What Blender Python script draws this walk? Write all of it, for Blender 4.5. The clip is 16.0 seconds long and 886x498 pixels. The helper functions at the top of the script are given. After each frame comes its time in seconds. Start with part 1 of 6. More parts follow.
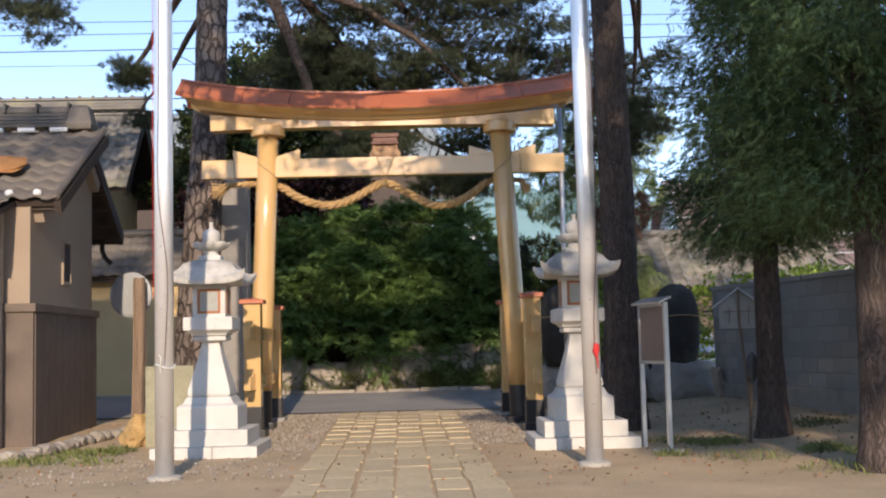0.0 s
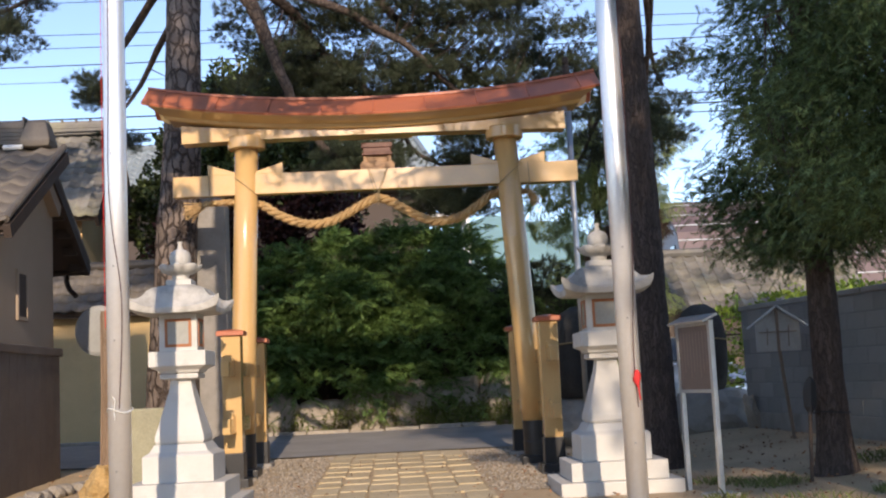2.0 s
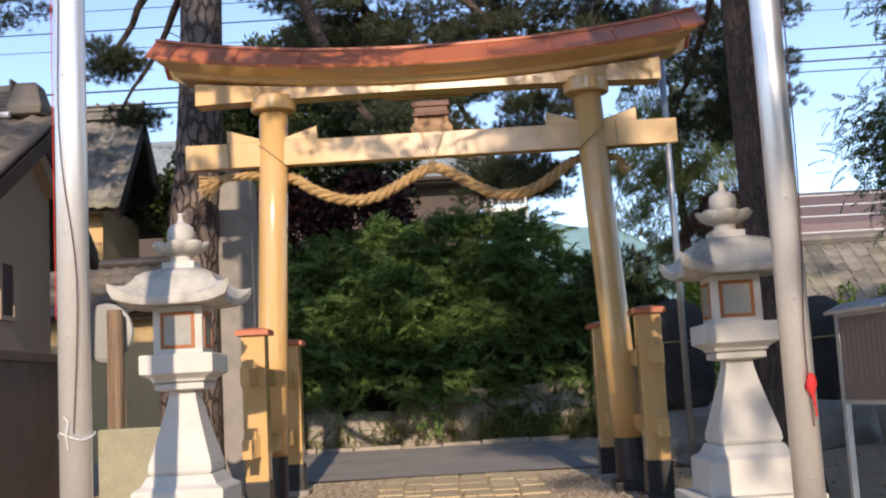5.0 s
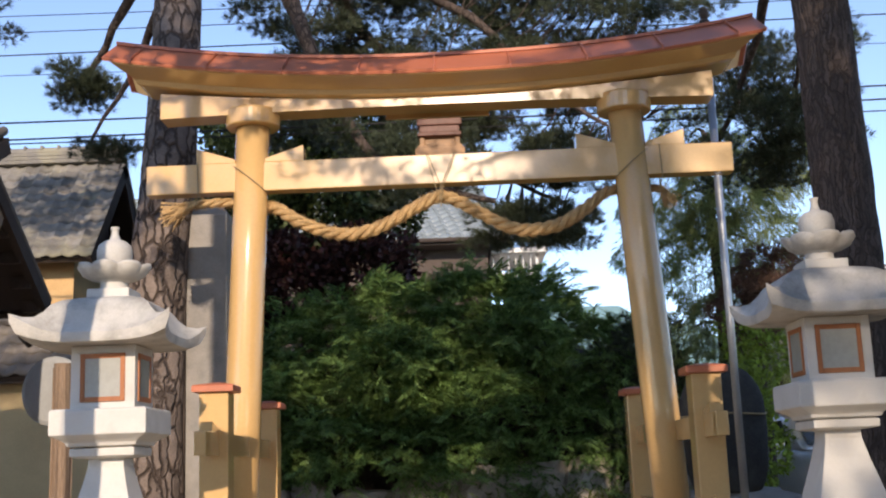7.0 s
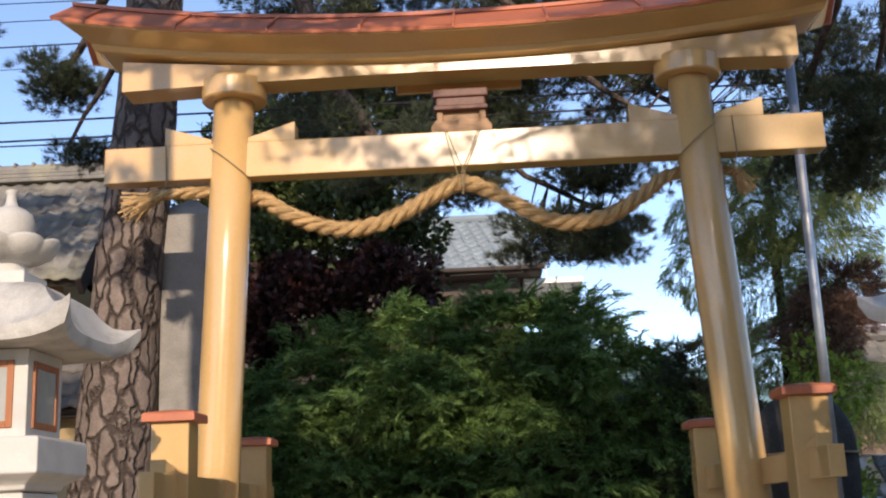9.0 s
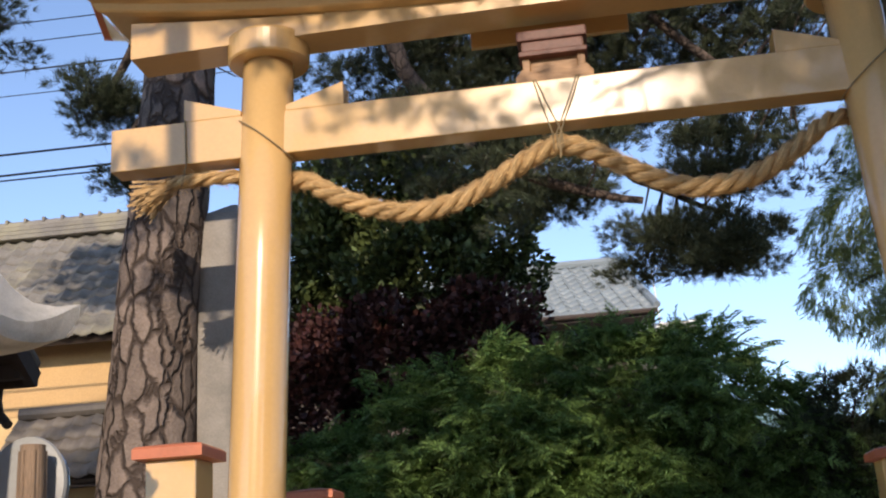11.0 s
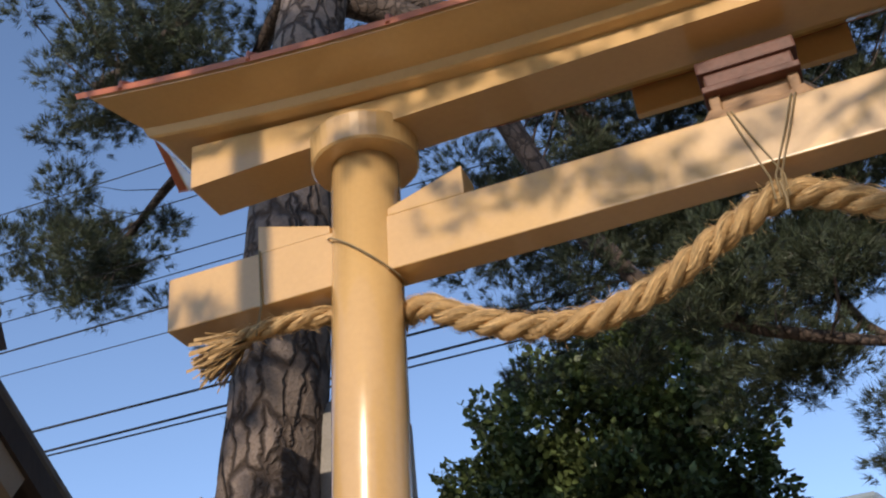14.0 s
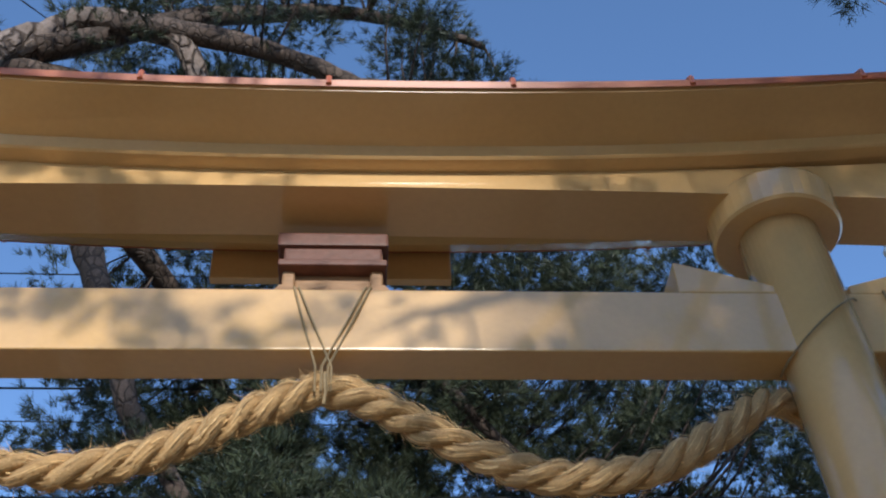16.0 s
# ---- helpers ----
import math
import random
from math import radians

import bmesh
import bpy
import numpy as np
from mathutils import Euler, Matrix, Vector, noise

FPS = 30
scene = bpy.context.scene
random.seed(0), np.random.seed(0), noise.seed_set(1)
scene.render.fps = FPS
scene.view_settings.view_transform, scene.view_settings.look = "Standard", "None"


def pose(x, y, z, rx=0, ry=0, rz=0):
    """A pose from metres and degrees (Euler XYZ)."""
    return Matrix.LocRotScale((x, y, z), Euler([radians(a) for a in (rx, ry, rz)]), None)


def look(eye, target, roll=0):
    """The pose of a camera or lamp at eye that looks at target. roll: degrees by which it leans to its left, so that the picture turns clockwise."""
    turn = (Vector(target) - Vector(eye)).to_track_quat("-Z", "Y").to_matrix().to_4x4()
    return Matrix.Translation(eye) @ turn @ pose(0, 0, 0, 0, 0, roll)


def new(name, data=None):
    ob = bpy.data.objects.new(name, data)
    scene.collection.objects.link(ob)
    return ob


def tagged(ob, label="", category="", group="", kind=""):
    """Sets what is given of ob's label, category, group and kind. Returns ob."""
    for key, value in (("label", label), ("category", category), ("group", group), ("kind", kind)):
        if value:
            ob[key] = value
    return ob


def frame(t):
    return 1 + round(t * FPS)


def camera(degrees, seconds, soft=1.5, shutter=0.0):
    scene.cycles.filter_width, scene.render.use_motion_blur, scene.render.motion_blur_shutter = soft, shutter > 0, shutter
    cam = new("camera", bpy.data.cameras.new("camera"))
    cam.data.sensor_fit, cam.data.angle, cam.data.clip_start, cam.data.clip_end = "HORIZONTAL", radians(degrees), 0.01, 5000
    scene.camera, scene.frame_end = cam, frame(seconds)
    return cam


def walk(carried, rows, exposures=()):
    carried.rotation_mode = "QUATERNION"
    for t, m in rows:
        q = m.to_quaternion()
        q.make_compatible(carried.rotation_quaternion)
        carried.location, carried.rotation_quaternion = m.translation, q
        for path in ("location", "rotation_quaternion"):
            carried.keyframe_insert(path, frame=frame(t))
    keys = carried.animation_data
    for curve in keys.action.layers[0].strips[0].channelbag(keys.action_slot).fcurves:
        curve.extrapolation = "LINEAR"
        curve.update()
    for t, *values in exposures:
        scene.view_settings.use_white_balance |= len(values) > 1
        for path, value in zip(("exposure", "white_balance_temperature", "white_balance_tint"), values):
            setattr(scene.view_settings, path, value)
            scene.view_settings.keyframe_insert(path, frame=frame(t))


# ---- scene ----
cam = camera(42.5, 16.0, 2.1)
PATH = [
    (0, (0.28, -0.256, 1.116), (0.354, 1.735, 1.284), -1.4),
    (0.5, (0.261, 0.054, 1.073), (0.317, 2.046, 1.23), -1.2),
    (1, (0.224, 0.483, 1.121), (0.317, 2.473, 1.281), -1.2),
    (1.5, (0.222, 0.932, 1.118), (0.341, 2.92, 1.295), -2.5),
    (2, (0.2, 1.423, 1.1), (0.293, 3.409, 1.327), -2.8),
    (2.5, (0.111, 1.831, 1.117), (0.235, 3.814, 1.347), -3.0),
    (3, (0.101, 2.265, 1.117), (0.205, 4.249, 1.35), -3.7),
    (5.5, (0.113, 4.484, 1.126), (0.096, 6.469, 1.378), -2.6),
    (6, (0.055, 5.005, 1.133), (0.038, 6.975, 1.471), -1.9),
    (6.5, (0.05, 5.471, 1.089), (0.047, 7.438, 1.45), -1.9),
    (7, (0.072, 5.95, 1.092), (0.074, 7.915, 1.47), -2.2),
    (7.5, (0.056, 6.435, 1.114), (0.079, 8.397, 1.503), -1.9),
    (8, (0.079, 6.885, 1.121), (0.06, 8.843, 1.53), -1.8),
    (10.5, (0.128, 9.243, 1.139), (0.01, 11.162, 1.687), -3.8),
    (11, (0.086, 9.696, 1.101), (-0.136, 11.597, 1.68), -3.5),
    (11.5, (0.062, 10.126, 1.145), (-0.184, 12.025, 1.72), -2.6),
    (12, (0.059, 10.519, 1.135), (-0.298, 12.396, 1.727), -2.4),
    (12.5, (0.033, 10.893, 1.124), (-0.378, 12.766, 1.693), -2.3),
    (13, (-0.008, 11.253, 1.164), (-0.452, 13.073, 1.864), -2.8),
    (13.5, (-0.137, 11.506, 1.149), (-0.606, 13.212, 2.081), -5.0),
    (14, (-0.097, 11.806, 1.162), (-0.594, 13.43, 2.219), -6.1),
    (14.5, (-0.079, 12.079, 1.18), (-0.439, 13.611, 2.415), -7.5),
    (15, (0.029, 12.331, 1.161), (-0.22, 13.83, 2.462), -6.1),
    (15.5, (0.081, 12.493, 1.206), (-0.063, 13.959, 2.558), -3.3),
    (16, (0.151, 12.565, 1.23), (0.312, 14.004, 2.609), -3.1),
]
EXPOSURE = [(0.0, 1.0, 7080, 17), (3.0, 0.99, 7130, 17), (8.0, 1.01, 7030, 17), (11.0, 0.92, 6980, 16), (13.0, 1.02, 6770, 15), (14.0, 0.66, 6820, 14), (14.8, 0.52, 6370, 11), (15.5, 0.64, 6070, 9), (16.0, 0.86, 5820, 8)]
walk(cam, [(t, look(eye, target, roll)) for t, eye, target, roll in PATH], EXPOSURE)

# ---- sky, sun, exposure ----
SUN_EL, SUN_AZ = 21.0, 2.0   # the sun stands behind the walker, very slightly to the right
world = bpy.data.worlds.new("sky")
scene.world = world
world.use_nodes = True
wn = world.node_tree
sky = wn.nodes.new("ShaderNodeTexSky")
sky.sky_type = "NISHITA"
sky.sun_disc = False
sky.sun_elevation = radians(SUN_EL)
sky.sun_rotation = radians(180 - SUN_AZ)
sky.air_density, sky.dust_density, sky.ozone_density = 0.75, 0.12, 2.3
bg = wn.nodes["Background"]
bg.inputs["Strength"].default_value = 0.15
wn.links.new(sky.outputs[0], bg.inputs[0])
sun = new("sun", bpy.data.lights.new("sun", "SUN"))
sun.data.energy, sun.data.angle, sun.data.color = 2.45, radians(0.55), (1.0, 0.88, 0.72)
d = Vector((-math.sin(radians(SUN_AZ)), math.cos(radians(SUN_AZ)), -math.tan(radians(SUN_EL))))
sun.matrix_world = look((0, -30, 25), Vector((0, -30, 25)) + d)


# ---- building helpers ----
def part(name, bm, material, parent=None, label="", smooth=False):
    me = bpy.data.meshes.new(name)
    bmesh.ops.recalc_face_normals(bm, faces=bm.faces)
    bm.to_mesh(me)
    bm.free()
    if smooth:
        me.shade_smooth()
    if material:
        me.materials.append(material)
    ob = new(name, me)
    if parent:
        ob.parent = parent
    if label:
        ob["label"] = label
    return ob


def raw(name, verts, faces, material, parent=None, smooth=False):
    me = bpy.data.meshes.new(name)
    verts = np.asarray(verts, dtype=np.float32)
    faces = np.asarray(faces, dtype=np.int32)
    k = faces.shape[1]
    me.vertices.add(len(verts))
    me.vertices.foreach_set("co", verts.ravel())
    me.loops.add(faces.size)
    me.loops.foreach_set("vertex_index", faces.ravel())
    me.polygons.add(len(faces))
    me.polygons.foreach_set("loop_start", np.arange(0, faces.size, k, dtype=np.int32))
    me.update(calc_edges=True)
    if smooth:
        me.shade_smooth()
    me.materials.append(material)
    ob = new(name, me)
    if parent:
        ob.parent = parent
    return ob


def thing(name, at, label, category, group="", turn=0):
    ob = new(name)
    ob.matrix_world = pose(*at, 0, 0, turn)
    ob.empty_display_size = 0.1
    return tagged(ob, label, category, group)


def bevel(bm, edges, w, seg=2):
    bmesh.ops.bevel(bm, geom=edges, offset=w, segments=seg, affect="EDGES", profile=0.6)


def box(x0, x1, y0, y1, z0, z1, w=0.0, bm=None, seg=2):
    b = bmesh.new()
    bmesh.ops.create_cube(b, size=1)
    for v in b.verts:
        v.co = Vector(((x0 + x1) / 2 + v.co.x * (x1 - x0), (y0 + y1) / 2 + v.co.y * (y1 - y0), (z0 + z1) / 2 + v.co.z * (z1 - z0)))
    if w:
        bevel(b, b.edges[:], w, seg)
    return merge(bm, b)


def merge(bm, b):
    if bm is None:
        return b
    me = bpy.data.meshes.new("tmp")
    b.to_mesh(me)
    bm.from_mesh(me)
    bpy.data.meshes.remove(me)
    b.free()
    return bm


def rings(profiles, bm=None, cap=True, closed=True):
    """A skin over a row of rings, each a list of points."""
    b = bmesh.new()
    vs = [[b.verts.new(p) for p in ring] for ring in profiles]
    n = len(vs[0])
    for a, c in zip(vs, vs[1:]):
        for i in range(n if closed else n - 1):
            b.faces.new((a[i], a[(i + 1) % n], c[(i + 1) % n], c[i]))
    if cap:
        b.faces.new(vs[0][::-1])
        b.faces.new(vs[-1])
    return merge(bm, b)


def circle(c, r, n, axis="z", ry=None):
    out = []
    for i in range(n):
        a = 2 * math.pi * i / n
        u, v = r * math.cos(a), (ry or r) * math.sin(a)
        out.append({"z": (c[0] + u, c[1] + v, c[2]), "y": (c[0] + u, c[1], c[2] + v), "x": (c[0], c[1] + u, c[2] + v)}[axis])
    return out


def lathe(prof, n=32, bm=None, c=(0, 0)):
    return rings([circle((c[0], c[1], z), max(r, 0.001), n) for r, z in prof], bm)


def square(prof, bm=None, c=(0, 0), w=0.0):
    """Square section tower: half-width and height pairs."""
    b = rings([[(c[0] + sx * h, c[1] + sy * h, z) for sx, sy in ((-1, -1), (1, -1), (1, 1), (-1, 1))] for h, z in prof])
    if w:
        bevel(b, b.edges[:], w, 2)
    return merge(bm, b)


def tube(points, radii, n=8, bm=None, rough=0.0, cap=True):
    pts = [Vector(p) for p in points]
    prof = []
    side = None
    for i, p in enumerate(pts):
        t = (pts[min(i + 1, len(pts) - 1)] - pts[max(i - 1, 0)]).normalized()
        if side is None:
            side = t.orthogonal().normalized()
        side = (side - t * side.dot(t)).normalized()
        up = t.cross(side)
        r = radii[i] if hasattr(radii, "__len__") else radii
        ring = []
        for k in range(n):
            a = 2 * math.pi * k / n
            q = p + (side * math.cos(a) + up * math.sin(a)) * r
            if rough:
                q += (q - p) * rough * noise.noise(q * (1.2 / max(r, 0.03)))
            ring.append(q)
        prof.append(ring)
    return rings(prof, bm, cap)


def curve_points(points, steps):
    """Smooth line through the points."""
    P = [Vector(p) for p in points]
    out = []
    for i in range(len(P) - 1):
        a, b = P[max(i - 1, 0)], P[i]
        c, e = P[i + 1], P[min(i + 2, len(P) - 1)]
        for s in range(steps):
            t = s / steps
            out.append(0.5 * ((2 * b) + (c - a) * t + (2 * a - 5 * b + 4 * c - e) * t * t + (3 * b - a - 3 * c + e) * t ** 3))
    out.append(P[-1])
    return out


# ---- materials ----
def mat(name, color, rough=0.6, vary=0.25, scale=6.0, fine=60.0, bump=0.15, metal=0.0, dirt=None, dirt_amount=0.35, stretch=(1, 1, 1), island=0.0, objvary=0.0, spec=0.5, coat=0.0):
    m = bpy.data.materials.new(name)
    m.use_nodes = True
    nt = m.node_tree
    N, Lk = nt.nodes, nt.links
    b = N["Principled BSDF"]
    b.inputs["Roughness"].default_value = rough
    b.inputs["Metallic"].default_value = metal
    b.inputs["Specular IOR Level"].default_value = spec
    b.inputs["Coat Weight"].default_value = coat
    tc = N.new("ShaderNodeTexCoord")
    mp = N.new("ShaderNodeMapping")
    mp.inputs["Scale"].default_value = stretch
    Lk.new(tc.outputs["Object"], mp.inputs[0])
    n1 = N.new("ShaderNodeTexNoise")
    n1.inputs["Scale"].default_value, n1.inputs["Detail"].default_value = scale, 5
    n2 = N.new("ShaderNodeTexNoise")
    n2.inputs["Scale"].default_value, n2.inputs["Detail"].default_value = fine, 4
    for n in (n1, n2):
        Lk.new(mp.outputs[0], n.inputs["Vector"])
    add = N.new("ShaderNodeMath")
    add.operation = "ADD"
    Lk.new(n1.outputs["Fac"], add.inputs[0])
    Lk.new(n2.outputs["Fac"], add.inputs[1])
    val = N.new("ShaderNodeMapRange")
    val.inputs["From Min"].default_value, val.inputs["From Max"].default_value = 0.6, 1.4
    val.inputs["To Min"].default_value, val.inputs["To Max"].default_value = 1 - vary, 1 + vary
    Lk.new(add.outputs[0], val.inputs["Value"])
    last = val.outputs[0]
    for amount, kind in ((island, "ShaderNodeNewGeometry"), (objvary, "ShaderNodeObjectInfo")):
        if amount:
            g = N.new(kind)
            r = N.new("ShaderNodeMapRange")
            r.inputs["To Min"].default_value, r.inputs["To Max"].default_value = 1 - amount, 1 + amount
            Lk.new(g.outputs["Random Per Island" if island and kind == "ShaderNodeNewGeometry" else "Random"], r.inputs["Value"])
            mm = N.new("ShaderNodeMath")
            mm.operation = "MULTIPLY"
            Lk.new(last, mm.inputs[0])
            Lk.new(r.outputs[0], mm.inputs[1])
            last = mm.outputs[0]
    mul = N.new("ShaderNodeMix")
    mul.data_type, mul.blend_type = "RGBA", "MULTIPLY"
    mul.inputs[0].default_value = 1
    mul.inputs["A"].default_value = (*color, 1)
    Lk.new(last, mul.inputs["B"])
    col = mul.outputs["Result"]
    if dirt:
        nd = N.new("ShaderNodeTexNoise")
        nd.inputs["Scale"].default_value, nd.inputs["Detail"].default_value, nd.inputs["Roughness"].default_value = scale * 0.45, 7, 0.65
        Lk.new(mp.outputs[0], nd.inputs["Vector"])
        rp = N.new("ShaderNodeMapRange")
        rp.inputs["From Min"].default_value, rp.inputs["From Max"].default_value = 0.5, 0.68
        rp.inputs["To Max"].default_value = dirt_amount
        Lk.new(nd.outputs["Fac"], rp.inputs["Value"])
        mx = N.new("ShaderNodeMix")
        mx.data_type = "RGBA"
        mx.inputs["B"].default_value = (*dirt, 1)
        Lk.new(rp.outputs[0], mx.inputs[0])
        Lk.new(col, mx.inputs["A"])
        col = mx.outputs["Result"]
    Lk.new(col, b.inputs["Base Color"])
    if bump:
        bp = N.new("ShaderNodeBump")
        bp.inputs["Strength"].default_value = bump
        bp.inputs["Distance"].default_value = 0.01
        Lk.new(add.outputs[0], bp.inputs["Height"])
        Lk.new(bp.outputs[0], b.inputs["Normal"])
    return m


def bark_mat(name, plate, crack, sx, sz, bump=0.8, depth=0.03):
    """Bark in plates with dark cracks between them."""
    m = mat(name, plate, 0.9, 0.35, 9, 70, 0.0, spec=0.2)
    nt = m.node_tree
    N, Lk = nt.nodes, nt.links
    b = N["Principled BSDF"]
    tc = N["Texture Coordinate"]
    wob = N.new("ShaderNodeTexNoise")
    wob.inputs["Scale"].default_value, wob.inputs["Detail"].default_value = 6, 4
    Lk.new(tc.outputs["Object"], wob.inputs["Vector"])
    mix = N.new("ShaderNodeMix")
    mix.data_type, mix.blend_type = "RGBA", "LINEAR_LIGHT"
    mix.inputs[0].default_value = 0.07
    Lk.new(tc.outputs["Object"], mix.inputs["A"])
    Lk.new(wob.outputs["Color"], mix.inputs["B"])
    mp = N.new("ShaderNodeMapping")
    mp.inputs["Scale"].default_value = (sx, sx, sz)
    Lk.new(mix.outputs["Result"], mp.inputs[0])
    vo = N.new("ShaderNodeTexVoronoi")
    vo.feature = "DISTANCE_TO_EDGE"
    vo.inputs["Scale"].default_value, vo.inputs["Randomness"].default_value = 1.0, 0.78
    Lk.new(mp.outputs[0], vo.inputs["Vector"])
    r = N.new("ShaderNodeMapRange")
    r.inputs["From Min"].default_value, r.inputs["From Max"].default_value = 0.0, 0.15
    r.interpolation_type = "SMOOTHSTEP"
    Lk.new(vo.outputs["Distance"], r.inputs["Value"])
    cell = N.new("ShaderNodeTexVoronoi")
    cell.inputs["Scale"].default_value, cell.inputs["Randomness"].default_value = 1.0, 0.78
    Lk.new(mp.outputs[0], cell.inputs["Vector"])
    tone = N.new("ShaderNodeMix")
    tone.data_type, tone.blend_type = "RGBA", "MULTIPLY"
    tone.inputs[0].default_value = 0.4
    Lk.new(b.inputs["Base Color"].links[0].from_socket, tone.inputs["A"])
    sep = N.new("ShaderNodeSeparateColor")
    Lk.new(cell.outputs["Color"], sep.inputs[0])
    Lk.new(sep.outputs[0], tone.inputs["B"])
    mx = N.new("ShaderNodeMix")
    mx.data_type = "RGBA"
    mx.inputs["A"].default_value = (*crack, 1)
    Lk.new(r.outputs[0], mx.inputs[0])
    Lk.new(tone.outputs["Result"], mx.inputs["B"])
    Lk.new(mx.outputs["Result"], b.inputs["Base Color"])
    fine = N.new("ShaderNodeTexNoise")
    fine.inputs["Scale"].default_value, fine.inputs["Detail"].default_value = 45, 6
    Lk.new(tc.outputs["Object"], fine.inputs["Vector"])
    ad = N.new("ShaderNodeMath")
    ad.operation = "MULTIPLY_ADD"
    ad.inputs[1].default_value = 0.35
    Lk.new(fine.outputs["Fac"], ad.inputs[0])
    Lk.new(r.outputs[0], ad.inputs[2])
    bp = N.new("ShaderNodeBump")
    bp.inputs["Strength"].default_value, bp.inputs["Distance"].default_value = bump, depth
    Lk.new(ad.outputs[0], bp.inputs["Height"])
    Lk.new(bp.outputs[0], b.inputs["Normal"])
    return m


def leaf_mat(name, color, rough=0.55, island=0.45, thin=0.25):
    m = mat(name, color, rough, 0.5, 2.0, 6.5, 0.0, island=island, spec=0.3)
    nt = m.node_tree
    b = nt.nodes["Principled BSDF"]
    tr = nt.nodes.new("ShaderNodeBsdfTranslucent")
    mixs = nt.nodes.new("ShaderNodeMixShader")
    mixs.inputs[0].default_value = thin
    nt.links.new(b.inputs["Base Color"].links[0].from_socket, tr.inputs["Color"])
    nt.links.new(b.outputs[0], mixs.inputs[1])
    nt.links.new(tr.outputs[0], mixs.inputs[2])
    nt.links.new(mixs.outputs[0], nt.nodes["Material Output"].inputs[0])
    return m


M_YELLOW = mat("yellow_gate_paint", (0.60, 0.375, 0.155), 0.27, 0.05, 2.5, 40, 0.02, dirt=(0.5, 0.3, 0.1), dirt_amount=0.18, coat=0.75)
M_RED = mat("red_brown_roof_paint", (0.47, 0.14, 0.065), 0.42, 0.12, 5, 50, 0.05, dirt=(0.25, 0.1, 0.06), dirt_amount=0.3)
M_BLACK = mat("black_base_paint", (0.018, 0.018, 0.019), 0.4, 0.25, 6, 60, 0.08, dirt=(0.09, 0.08, 0.07), dirt_amount=0.3)
M_GRANITE = mat("white_granite", (0.55, 0.53, 0.49), 0.7, 0.10, 4, 220, 0.12, dirt=(0.32, 0.3, 0.265), dirt_amount=0.45)
M_GRANITE_WORN = mat("weathered_granite", (0.50, 0.48, 0.44), 0.8, 0.2, 6, 160, 0.45, dirt=(0.17, 0.16, 0.14), dirt_amount=0.7)
M_STONE = mat("grey_stone_slab", (0.27, 0.25, 0.225), 0.85, 0.2, 5, 90, 0.3, dirt=(0.12, 0.12, 0.11), dirt_amount=0.5)
M_DARKSTONE = mat("black_stone", (0.035, 0.033, 0.031), 0.85, 0.4, 4, 45, 0.7, dirt=(0.11, 0.105, 0.09), dirt_amount=0.45, spec=0.25)
M_ROCK = mat("brown_rock", (0.34, 0.295, 0.24), 0.9, 0.3, 5, 50, 0.6, dirt=(0.1, 0.1, 0.08), dirt_amount=0.5)
M_OCHREROCK = mat("ochre_rock", (0.42, 0.27, 0.11), 0.85, 0.35, 7, 40, 0.6, dirt=(0.2, 0.15, 0.1), dirt_amount=0.6)
M_STEEL = mat("brushed_steel", (0.9, 0.9, 0.91), 0.36, 0.05, 3, 30, 0.015, metal=0.72)
M_GALV = mat("galvanised_steel", (0.50, 0.51, 0.52), 0.45, 0.12, 8, 60, 0.05, metal=0.9)
M_CONCRETE = mat("concrete", (0.42, 0.40, 0.36), 0.9, 0.15, 5, 80, 0.25, dirt=(0.25, 0.23, 0.2), dirt_amount=0.5)
M_FRAME = mat("orange_brown_wood_frame", (0.32, 0.11, 0.035), 0.5, 0.2, 6, 50, 0.1, stretch=(1, 1, 0.3))
M_PANE = mat("frosted_pane", (0.34, 0.34, 0.31), 0.25, 0.12, 5, 30, 0.02)
M_CARVED = mat("carved_brown_wood", (0.33, 0.19, 0.095), 0.6, 0.35, 7, 45, 0.3, stretch=(0.3, 1, 1))
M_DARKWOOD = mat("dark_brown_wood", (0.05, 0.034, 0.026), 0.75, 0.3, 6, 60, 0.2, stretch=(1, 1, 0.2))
M_GREYWOOD = mat("weathered_wood", (0.24, 0.17, 0.12), 0.85, 0.4, 8, 60, 0.5, stretch=(3, 3, 0.25), dirt=(0.08, 0.06, 0.05), dirt_amount=0.6)
M_ROPE = mat("straw_rope", (0.51, 0.325, 0.145), 0.9, 0.3, 14, 220, 0.8, stretch=(1, 1, 1), dirt=(0.32, 0.2, 0.09), dirt_amount=0.4)
M_STRAW = mat("loose_pale_straw", (0.58, 0.395, 0.185), 0.85, 0.25, 20, 90, 0.0, island=0.5)
M_STRING = mat("straw_string", (0.26, 0.19, 0.1), 0.9, 0.2, 30, 200, 0.2)
M_PLASTER = mat("ochre_plaster", (0.62, 0.44, 0.22), 0.9, 0.12, 1.6, 60, 0.2, dirt=(0.42, 0.28, 0.14), dirt_amount=0.5)
M_CREAM = mat("cream_plaster", (0.33, 0.255, 0.19), 0.9, 0.1, 1.5, 60, 0.15, dirt=(0.29, 0.23, 0.175), dirt_amount=0.5)
M_SKIRT = mat("brown_board_skirting", (0.15, 0.115, 0.09), 0.85, 0.2, 3, 60, 0.2, dirt=(0.09, 0.07, 0.06), dirt_amount=0.5)
M_TILE = mat("grey_roof_tile", (0.115, 0.098, 0.082), 0.6, 0.25, 4, 40, 0.25, dirt=(0.2, 0.17, 0.12), dirt_amount=0.5, objvary=0.25)
